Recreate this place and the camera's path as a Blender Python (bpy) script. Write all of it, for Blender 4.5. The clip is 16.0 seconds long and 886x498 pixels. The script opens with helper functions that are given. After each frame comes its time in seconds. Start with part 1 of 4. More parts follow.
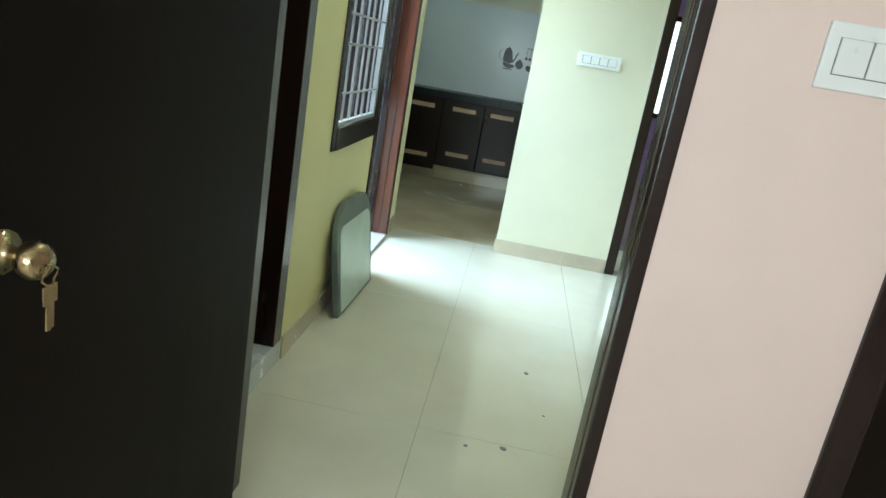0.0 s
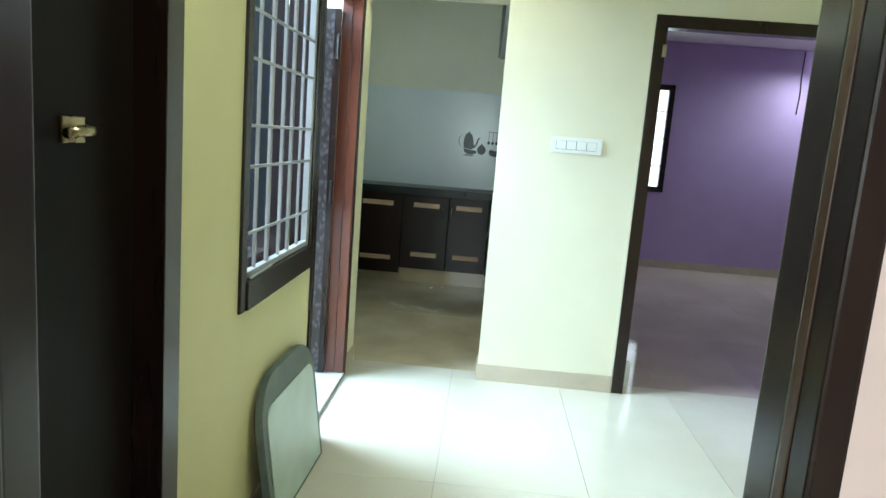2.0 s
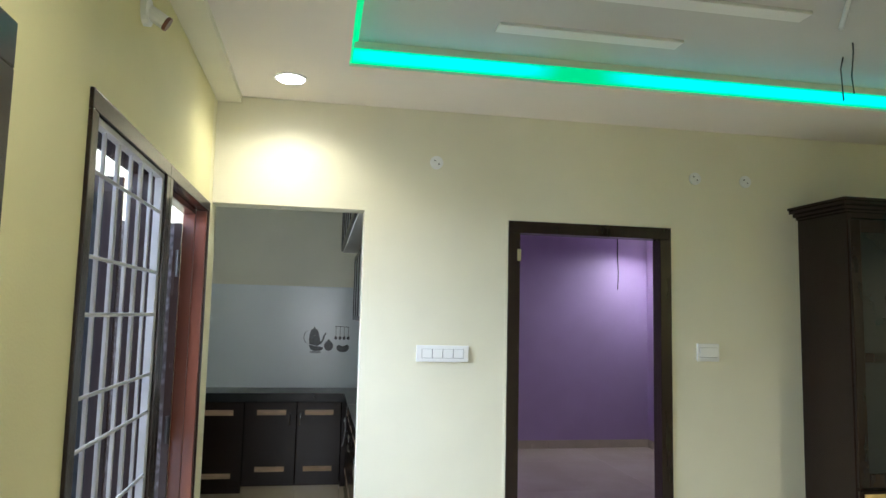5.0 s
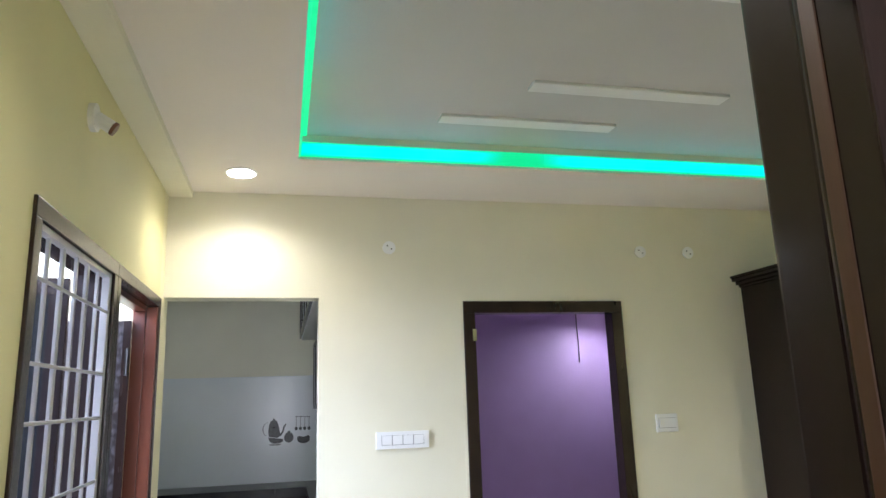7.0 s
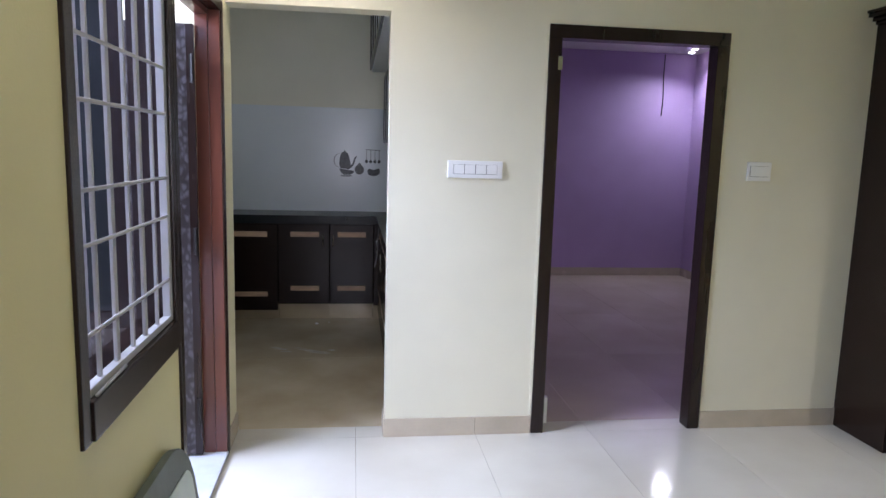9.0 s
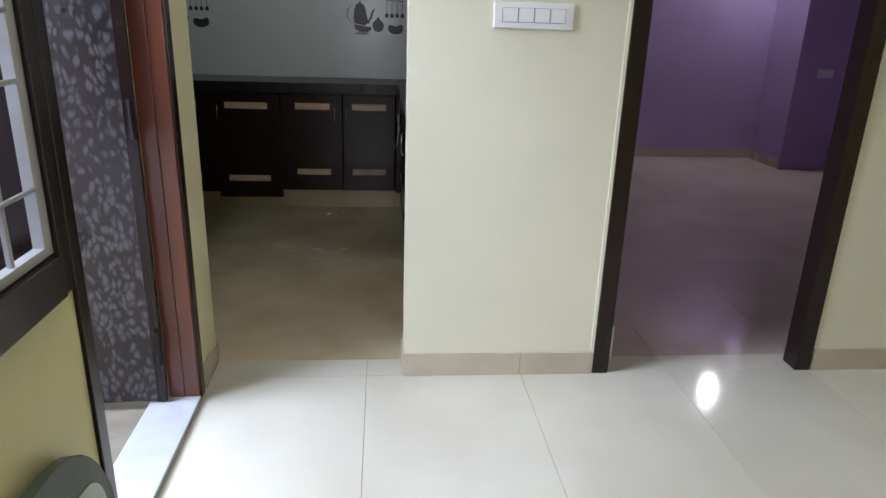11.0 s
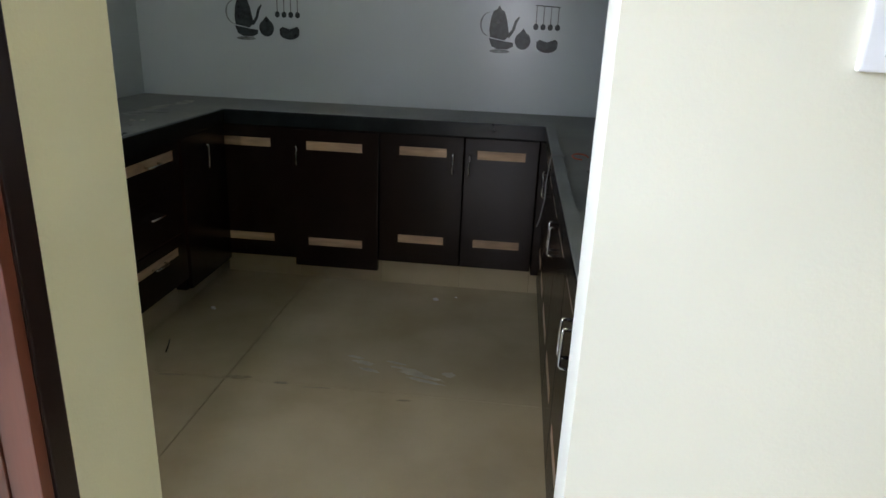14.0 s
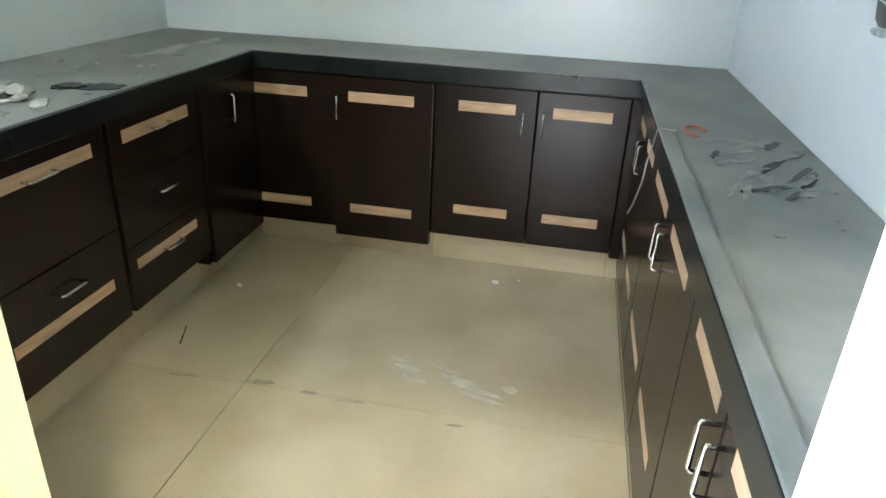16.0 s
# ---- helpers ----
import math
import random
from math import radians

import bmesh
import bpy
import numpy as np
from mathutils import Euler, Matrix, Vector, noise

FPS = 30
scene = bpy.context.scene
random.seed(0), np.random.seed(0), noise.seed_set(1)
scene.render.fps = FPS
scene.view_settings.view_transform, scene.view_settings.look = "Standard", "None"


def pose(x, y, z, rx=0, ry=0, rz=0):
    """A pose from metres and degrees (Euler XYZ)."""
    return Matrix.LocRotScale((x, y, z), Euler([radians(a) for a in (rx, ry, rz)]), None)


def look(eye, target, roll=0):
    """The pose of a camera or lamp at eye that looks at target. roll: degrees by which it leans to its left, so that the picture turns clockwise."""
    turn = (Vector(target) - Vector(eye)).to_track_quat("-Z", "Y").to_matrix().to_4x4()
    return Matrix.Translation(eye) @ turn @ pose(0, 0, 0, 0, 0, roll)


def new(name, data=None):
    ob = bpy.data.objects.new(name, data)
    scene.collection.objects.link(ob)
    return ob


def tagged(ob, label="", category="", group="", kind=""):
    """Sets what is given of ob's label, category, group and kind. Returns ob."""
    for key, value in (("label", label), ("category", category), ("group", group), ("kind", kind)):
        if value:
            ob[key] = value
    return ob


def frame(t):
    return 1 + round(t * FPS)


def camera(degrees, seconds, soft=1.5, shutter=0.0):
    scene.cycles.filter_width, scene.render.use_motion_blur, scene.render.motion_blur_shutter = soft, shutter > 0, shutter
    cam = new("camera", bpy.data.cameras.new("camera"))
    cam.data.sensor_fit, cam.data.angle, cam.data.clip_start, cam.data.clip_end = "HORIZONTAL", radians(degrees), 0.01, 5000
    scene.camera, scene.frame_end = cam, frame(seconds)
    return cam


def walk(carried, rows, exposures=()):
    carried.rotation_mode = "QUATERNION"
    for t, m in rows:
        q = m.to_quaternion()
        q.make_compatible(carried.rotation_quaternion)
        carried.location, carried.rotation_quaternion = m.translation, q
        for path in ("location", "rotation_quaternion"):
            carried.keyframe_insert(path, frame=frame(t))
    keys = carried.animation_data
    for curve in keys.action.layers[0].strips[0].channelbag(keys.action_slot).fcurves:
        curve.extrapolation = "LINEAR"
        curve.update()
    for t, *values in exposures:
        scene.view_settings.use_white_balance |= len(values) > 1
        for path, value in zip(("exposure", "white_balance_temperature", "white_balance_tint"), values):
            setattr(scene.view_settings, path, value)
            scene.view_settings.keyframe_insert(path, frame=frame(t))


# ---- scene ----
cam = camera(66.2, 16.0)
PATH = [
    (0, (-0.138, 0.922, 1.279), (-0.283, 2.84, 0.733), 10.0),
    (0.5, (-0.115, 1.092, 1.306), (-0.265, 3.02, 0.797), 6.8),
    (1, (-0.159, 1.31, 1.343), (-0.237, 3.263, 0.92), 6.2),
    (1.5, (-0.212, 1.521, 1.356), (-0.297, 3.48, 0.96), 5.1),
    (2, (-0.174, 1.763, 1.384), (-0.284, 3.734, 1.062), 4.5),
    (2.5, (-0.181, 1.912, 1.424), (-0.187, 3.891, 1.133), 4.7),
    (3, (-0.247, 1.985, 1.46), (-0.017, 3.959, 1.236), 3.9),
    (3.5, (-0.328, 2.052, 1.462), (0.011, 4.013, 1.263), 3.8),
    (4, (-0.342, 2.064, 1.508), (0.03, 4.028, 1.456), 2.9),
    (4.5, (-0.346, 2.048, 1.556), (0.002, 4.016, 1.632), 2.6),
    (5, (-0.341, 2.046, 1.594), (0.008, 4.005, 1.79), 1.3),
    (5.2, (-0.348, 2.05, 1.608), (0.02, 4.0, 1.861), 1.3),
    (7.3, (-0.303, 1.987, 1.61), (0.155, 3.891, 2.034), -2.1),
    (7.5, (-0.311, 2.002, 1.607), (0.151, 3.92, 1.961), -1.8),
    (8, (-0.316, 2.034, 1.58), (0.114, 3.984, 1.735), 0.2),
    (8.5, (-0.307, 2.096, 1.542), (0.052, 4.062, 1.485), 0.8),
    (9, (-0.302, 2.222, 1.487), (-0.039, 4.184, 1.2), 1.6),
    (9.2, (-0.279, 2.302, 1.469), (-0.081, 4.257, 1.092), 1.4),
    (11.3, (-0.191, 3.317, 1.392), (-0.021, 5.198, 0.736), 1.9),
    (11.5, (-0.16, 3.427, 1.393), (-0.061, 5.313, 0.737), 2.8),
    (12, (-0.146, 3.678, 1.395), (-0.086, 5.583, 0.79), 3.1),
    (12.5, (-0.202, 3.929, 1.414), (-0.106, 5.84, 0.831), 1.5),
    (13, (-0.221, 4.197, 1.406), (-0.27, 6.119, 0.856), 0.9),
    (13.5, (-0.207, 4.46, 1.413), (-0.392, 6.358, 0.81), 1.6),
    (14, (-0.249, 4.676, 1.397), (-0.437, 6.56, 0.752), 2.4),
    (14.5, (-0.315, 4.889, 1.439), (-0.457, 6.759, 0.745), 3.0),
    (15, (-0.318, 5.071, 1.448), (-0.673, 6.941, 0.833), 2.8),
    (15.5, (-0.304, 5.194, 1.422), (-0.718, 6.993, 0.653), 3.5),
    (16, (-0.359, 5.239, 1.403), (-0.681, 7.025, 0.561), 2.7),
]
EXPOSURES = [(0.0, 0.72, 5800, -10), (1.5, 0.85, 5800, -11), (2.5, 0.92, 5900, 1), (3.5, 0.42, 6100, 12), (5.0, 0.55, 6100, 10), (7.5, 0.7, 6000, 20), (9.0, 0.3, 5850, 24), (11.5, 0.08, 6350, 14), (12.5, 0.42, 6200, 13), (13.5, 0.5, 6150, 16), (14.5, 0.55, 6150, 15), (15.0, 1.2, 6200, 10), (15.5, 2.1, 6200, 9), (16.0, 2.65, 6100, 10)]
walk(cam, [(t, look(eye, target, roll)) for t, eye, target, roll in PATH], EXPOSURES)

# ---- world, sun and lamps ----
world = bpy.data.worlds.new("sky")
scene.world = world
world.use_nodes = True
wn = world.node_tree
sky = wn.nodes.new("ShaderNodeTexSky")
sky.sky_type = "NISHITA"
sky.sun_disc = False
sky.sun_elevation, sky.sun_rotation = radians(48), radians(-53)
wn.links.new(sky.outputs[0], wn.nodes["Background"].inputs[0])
wn.nodes["Background"].inputs[1].default_value = 0.12

sun = new("sun", bpy.data.lights.new("sun", "SUN"))
sun.data.energy, sun.data.angle, sun.data.color = 1.5, radians(35), (1.0, 0.97, 0.93)
sun.matrix_world = look((-4.0, 7.0, 5.0), (-0.4, 4.3, 0.0))


def lamp_area(name, eye, target, sx, sy, watts, colour):
    ob = new(name, bpy.data.lights.new(name, "AREA"))
    ob.data.shape, ob.data.size, ob.data.size_y = "RECTANGLE", sx, sy
    ob.data.energy, ob.data.color = watts, colour
    ob.matrix_world = look(eye, target)
    return ob


def lamp_spot(name, eye, target, watts, colour, cone=110):
    ob = new(name, bpy.data.lights.new(name, "SPOT"))
    ob.data.energy, ob.data.color = watts, colour
    ob.data.spot_size, ob.data.spot_blend, ob.data.shadow_soft_size = radians(cone), 0.9, 0.03
    ob.matrix_world = look(eye, target)
    return ob


# daylight: added unseen openings in front room and kitchen; balcony side and bedroom window
# Unseen lamp in an added window behind the start lights the peach wall.
lamp_area("unseen_front_daylight", (-0.6, -1.42, 1.5), (0.4, 2.4, 0.9), 1.9, 1.3, 40, (0.93, 0.95, 1.0))
# Unseen lamp in an added opening, to brighten the kitchen's back and left.
lamp_area("kitchen_fill_light", (-2.40, 6.175, 2.15), (-1.3, 8.4, 1.0), 0.33, 0.38, 3.0, (0.86, 0.94, 1.0))
lamp_area("balcony_daylight", (-3.05, 5.3, 2.6), (-0.3, 5.0, 0.9), 3.6, 2.2, 580, (0.71, 0.82, 1.0))
lamp_spot("hall_lamp_and_fill_beam", (-0.52, 5.24, 2.66), (-0.52, 5.32, 0), 19, (1.0, 0.94, 0.78), 150)
# Two unseen lamps added to brighten the hall, the second its right side.
lamp_spot("hall_lamp_and_fill_beam", (-0.30, 3.05, 2.66), (-0.30, 3.05, 0), 19, (1.0, 0.94, 0.78), 150)
lamp_spot("hall_lamp_and_fill_beam", (3.2, 3.2, 2.66), (3.2, 3.2, 0), 58, (1.0, 0.94, 0.78), 150)
lamp_spot("bedroom_downlight_beam", (3.56, 9.80, 2.66), (3.2, 9.0, 0), 52, (0.97, 1.0, 0.98), 165)


# ---- materials ----
def mat(name, colour, rough=0.5, metal=0.0, vary=0.06, scale=3.0, grain=60.0, bump=0.02, spec=0.5, stain=None, stretch=None, coat=0.0, rough_vary=0.08):
    """A procedural surface: colour varied at two scales, fine relief, roughness that changes a little."""
    m = bpy.data.materials.new(name)
    m.use_nodes = True
    n, l = m.node_tree.nodes, m.node_tree.links
    b = n["Principled BSDF"]
    b.inputs["Metallic"].default_value = metal
    b.inputs["Specular IOR Level"].default_value = spec
    b.inputs["Coat Weight"].default_value = coat
    b.inputs["Coat Roughness"].default_value = 0.12
    co = n.new("ShaderNodeTexCoord")
    geo = n.new("ShaderNodeNewGeometry")
    mp = n.new("ShaderNodeMapping")
    l.new(geo.outputs["Position"], mp.inputs[0])
    if stretch:
        mp.inputs["Scale"].default_value = stretch
    big, fine = n.new("ShaderNodeTexNoise"), n.new("ShaderNodeTexNoise")
    big.inputs["Scale"].default_value, big.inputs["Detail"].default_value = scale, 4
    fine.inputs["Scale"].default_value, fine.inputs["Detail"].default_value = grain, 3
    l.new(mp.outputs[0], big.inputs["Vector"])
    l.new(mp.outputs[0], fine.inputs["Vector"])
    mix = n.new("ShaderNodeMix")
    mix.data_type = "RGBA"
    dark = stain or tuple(c * (1 - 3 * vary) for c in colour)
    light = tuple(min(1, c * (1 + vary)) for c in colour)
    ramp = n.new("ShaderNodeMapRange")
    ramp.inputs[1].default_value, ramp.inputs[2].default_value = 0.3, 0.7
    l.new(big.outputs[0], ramp.inputs[0])
    l.new(ramp.outputs[0], mix.inputs[0])
    mix.inputs[6].default_value, mix.inputs[7].default_value = (*dark, 1), (*light, 1)
    mul = n.new("ShaderNodeMix")
    mul.data_type, mul.blend_type = "RGBA", "MULTIPLY"
    mul.inputs[0].default_value = min(1.0, vary * 4)
    l.new(mix.outputs[2], mul.inputs[6])
    l.new(fine.outputs[1], mul.inputs[7])
    soft = n.new("ShaderNodeMix")
    soft.data_type = "RGBA"
    soft.inputs[0].default_value = 0.35
    l.new(mix.outputs[2], soft.inputs[6])
    l.new(mul.outputs[2], soft.inputs[7])
    l.new(soft.outputs[2], b.inputs["Base Color"])
    rr = n.new("ShaderNodeMapRange")
    rr.inputs[3].default_value, rr.inputs[4].default_value = max(0.02, rough - rough_vary), min(1, rough + rough_vary)
    l.new(big.outputs[0], rr.inputs[0])
    l.new(rr.outputs[0], b.inputs["Roughness"])
    bp = n.new("ShaderNodeBump")
    bp.inputs["Strength"].default_value, bp.inputs["Distance"].default_value = 0.5, bump * 0.05
    l.new(fine.outputs[0], bp.inputs["Height"])
    l.new(bp.outputs[0], b.inputs["Normal"])
    return m


def glow(name, colour, strength):
    m = bpy.data.materials.new(name)
    m.use_nodes = True
    b = m.node_tree.nodes["Principled BSDF"]
    b.inputs["Base Color"].default_value = (*colour, 1)
    b.inputs["Emission Color"].default_value = (*colour, 1)
    b.inputs["Emission Strength"].default_value = strength
    return m


def tile_mat(name, colour, stain, rough, scale):
    """Polished floor tile: clouded, each piece a little lighter or darker than its neighbour."""
    m = mat(name, colour, rough, vary=0.03, scale=scale, grain=90, bump=0.002, stain=stain, rough_vary=0.04)
    n, l = m.node_tree.nodes, m.node_tree.links
    b = n["Principled BSDF"]
    src = b.inputs["Base Color"].links[0].from_socket
    info, hsv, mr = n.new("ShaderNodeObjectInfo"), n.new("ShaderNodeHueSaturation"), n.new("ShaderNodeMapRange")
    mr.inputs[3].default_value, mr.inputs[4].default_value = 0.96, 1.03
    l.new(info.outputs["Random"], mr.inputs[0])
    l.new(mr.outputs[0], hsv.inputs["Value"])
    l.new(src, hsv.inputs["Color"])
    l.new(hsv.outputs[0], b.inputs["Base Color"])
    return m


def floral_mat():
    """Embossed floral laminate of the balcony door."""
    m = mat("floral_laminate", (0.030, 0.023, 0.023), 0.3, vary=0.1, scale=6, grain=80)
    n, l = m.node_tree.nodes, m.node_tree.links
    b = n["Principled BSDF"]
    geo = n.new("ShaderNodeNewGeometry")
    mp = n.new("ShaderNodeMapping")
    mp.inputs["Scale"].default_value = (1.0, 1.0, 0.62)
    mp.inputs["Rotation"].default_value = (0, radians(35), 0)
    l.new(geo.outputs["Position"], mp.inputs[0])
    warp = n.new("ShaderNodeTexNoise")
    warp.inputs["Scale"].default_value = 14
    add = n.new("ShaderNodeMix")
    add.data_type, add.blend_type = "RGBA", "ADD"
    add.inputs[0].default_value = 0.06
    l.new(mp.outputs[0], warp.inputs["Vector"])
    l.new(mp.outputs[0], add.inputs[6])
    l.new(warp.outputs[1], add.inputs[7])
    vor = n.new("ShaderNodeTexVoronoi")
    vor.inputs["Scale"].default_value = 46
    vor.inputs["Randomness"].default_value = 1.0
    l.new(add.outputs[2], vor.inputs["Vector"])
    mr = n.new("ShaderNodeMapRange")
    mr.inputs[1].default_value, mr.inputs[2].default_value = 0.56, 0.22
    l.new(vor.outputs["Distance"], mr.inputs[0])
    mix = n.new("ShaderNodeMix")
    mix.data_type = "RGBA"
    src = b.inputs["Base Color"].links[0].from_socket
    l.new(mr.outputs[0], mix.inputs[0])
    l.new(src, mix.inputs[6])
    mix.inputs[7].default_value = (0.090, 0.083, 0.090, 1)
    l.new(mix.outputs[2], b.inputs["Base Color"])
    bp = n.new("ShaderNodeBump")
    bp.inputs["Strength"].default_value, bp.inputs["Distance"].default_value = 0.6, 0.002
    l.new(mr.outputs[0], bp.inputs["Height"])
    l.new(bp.outputs[0], b.inputs["Normal"])
    return m


def glass_mat(name, tint=(0.9, 0.95, 0.95), rough=0.02):
    m = bpy.data.materials.new(name)
    m.use_nodes = True
    b = m.node_tree.nodes["Principled BSDF"]
    b.inputs["Base Color"].default_value = (*tint, 1)
    b.inputs["Transmission Weight"].default_value = 1.0
    b.inputs["Roughness"].default_value = rough
    b.inputs["IOR"].default_value = 1.45
    return m


# One wall paint in three tints: shade in the yellow ones, daylight in the cream.
SHADED_YELLOW = mat("shaded_yellow_wall", (0.74, 0.69, 0.37), 0.6, vary=0.03, scale=1.3, grain=140, bump=0.02)
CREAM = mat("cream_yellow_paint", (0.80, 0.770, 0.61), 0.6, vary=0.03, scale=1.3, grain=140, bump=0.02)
HALF_SHADED_YELLOW = mat("half_shaded_yellow_wall", (0.77, 0.725, 0.47), 0.6, vary=0.03, scale=1.3, grain=140, bump=0.02)
PEACH = mat("peach_paint", (0.84, 0.66, 0.605), 0.6, vary=0.03, scale=1.5, grain=140, bump=0.02)
PURPLE = mat("violet_paint", (0.47, 0.345, 0.60), 0.6, vary=0.04, scale=1.2, grain=120, bump=0.02)
CEIL = mat("ceiling_paint", (0.82, 0.76, 0.68), 0.7, vary=0.02, scale=1.0, grain=120, bump=0.02)
TRAY = mat("grey_white_tray", (0.58, 0.57, 0.55), 0.6, vary=0.03, scale=1.0, grain=120)
LILAC = mat("lilac_frosted_pane", (0.40, 0.39, 0.47), 0.3, vary=0.06, scale=3, grain=60)
WHITE = mat("white_paint", (0.82, 0.82, 0.80), 0.5, vary=0.02, scale=2, grain=100)
PLASTIC = mat("white_switch_plastic", (0.84, 0.85, 0.85), 0.3, vary=0.01, scale=8, grain=60, bump=0.0)
GROOVE = mat("grey_plastic_gap", (0.22, 0.22, 0.22), 0.5, vary=0.03)
FLOOR_HALL = tile_mat("ivory_floor_tile", (0.66, 0.635, 0.55), (0.58, 0.545, 0.45), 0.08, 1.6)
FLOOR_KITCHEN = tile_mat("beige_kitchen_tile", (0.60, 0.515, 0.350), (0.49, 0.405, 0.260), 0.12, 2.7)
FLOOR_BEDROOM = tile_mat("brownish_bedroom_tile", (0.53, 0.45, 0.385), (0.46, 0.38, 0.32), 0.08, 1.6)
GROUT = mat("dark_grout", (0.26, 0.225, 0.165), 0.85, vary=0.08, scale=9, grain=90)
SKIRT = mat("beige_skirting_tile", (0.56, 0.49, 0.38), 0.25, vary=0.04, scale=5, grain=80)
WALLTILE = mat("white_glazed_tile", (0.70, 0.74, 0.74), 0.22, vary=0.02, scale=1.4, grain=60, bump=0.002)
DARKWOOD = mat("dark_brown_polished_wood", (0.020, 0.011, 0.009), 0.26, vary=0.05, scale=5, grain=40, bump=0.006, stretch=(4, 4, 0.5), coat=0.1, spec=0.35, rough_vary=0.03)
ENTRYWOOD = mat("dark_veneer_door", (0.009, 0.006, 0.004), 0.5, vary=0.08, scale=4, grain=30, bump=0.01, stretch=(5, 5, 0.4), spec=0.1)
REDWOOD = mat("reddish_brown_frame_wood", (0.16, 0.046, 0.024), 0.33, vary=0.08, scale=4, grain=35, bump=0.01, stretch=(5, 5, 0.4), coat=0.3)
BEADWOOD = mat("brown_bead_wood", (0.085, 0.042, 0.020), 0.4, vary=0.1, scale=5, grain=35, bump=0.01, stretch=(5, 5, 0.4))
CABWOOD = mat("wenge_cabinet_laminate", (0.017, 0.009, 0.006), 0.25, vary=0.05, scale=6, grain=40, bump=0.004, stretch=(1, 1, 0.35), spec=0.27, rough_vary=0.015)
INLAY = mat("beech_inlay", (0.60, 0.40, 0.24), 0.4, vary=0.10, scale=14, grain=70, bump=0.02, stretch=(0.6, 0.6, 4))
GRANITE = mat("dusty_black_granite", (0.25, 0.255, 0.23), 0.45, vary=0.1, scale=3.2, grain=160, bump=0.03, stain=(0.09, 0.10, 0.09), rough_vary=0.2)
GRANITE_EDGE = mat("polished_granite_edge", (0.013, 0.016, 0.016), 0.26, vary=0.12, scale=9, grain=160, bump=0.004, spec=0.35, rough_vary=0.02)
CHROME = mat("chrome", (0.75, 0.75, 0.74), 0.16, 1.0, vary=0.02, scale=20, bump=0.0)
BRASS = mat("aged_brass", (0.45, 0.36, 0.20), 0.28, 1.0, vary=0.1, scale=30)
IRON = mat("blackened_hinge_iron", (0.025, 0.022, 0.02), 0.45, 0.6, vary=0.1, scale=20)
GRILL = mat("white_enamel_grill", (0.46, 0.46, 0.46), 0.4, vary=0.05, scale=9, grain=60)
MARBLE = mat("white_marble_sill", (0.55, 0.57, 0.59), 0.25, vary=0.05, scale=5, grain=60)
PRINT = mat("dark_green_print", (0.035, 0.045, 0.042), 0.3, vary=0.3, scale=40, grain=150, bump=0.0)
PRINT_PALE = mat("pale_grey_print", (0.32, 0.35, 0.33), 0.3, vary=0.2, scale=40, grain=150, bump=0.0)
BOARD = mat("pale_board_face", (0.52, 0.62, 0.56), 0.35, vary=0.05, scale=5, grain=60)
BOARD_RIM = mat("grey_rubber_rim", (0.13, 0.16, 0.145), 0.5, vary=0.1, scale=10, grain=80)
PLY = mat("yellow_plywood", (0.55, 0.36, 0.12), 0.5, vary=0.1, scale=6, grain=50, stretch=(1, 1, 5))
PINKTILE = mat("pink_balcony_tile", (0.48, 0.34, 0.30), 0.55, vary=0.12, scale=4, grain=60)
RENDERWALL = mat("lilac_grey_plaster", (0.50, 0.48, 0.56), 0.8, vary=0.08, scale=2, grain=60, bump=0.1)
RUBBLE = mat("broken_plaster", (0.42, 0.41, 0.37), 0.9, vary=0.15, scale=20, grain=90, bump=0.2)
DUST = mat("dust_smear", (0.34, 0.35, 0.33), 0.9, vary=0.15, scale=15, grain=90, bump=0.1)
PALE_DUST = mat("pale_plaster_dust", (0.50, 0.49, 0.44), 0.9, vary=0.15, scale=18, grain=90, bump=0.15)
WET = mat("drying_wipe_mark", (0.70, 0.65, 0.52), 0.25, vary=0.08, scale=12, grain=70, bump=0.0)
DIRT = mat("brown_floor_dirt", (0.44, 0.37, 0.24), 0.6, vary=0.15, scale=25, grain=90)
CABLE = mat("grey_cable_sheath", (0.30, 0.28, 0.26), 0.5, vary=0.05)
RED = mat("red_cable_sheath", (0.55, 0.12, 0.06), 0.5, vary=0.05)
GLASS = glass_mat("clear_glass")
FROST = mat("frosted_glass_panel", (0.34, 0.37, 0.36), 0.35, vary=0.05, scale=4, grain=60)
DARKGLASS = mat("dark_showcase_glass", (0.012, 0.016, 0.016), 0.06, vary=0.05, scale=3, grain=60, bump=0.0, spec=0.4)


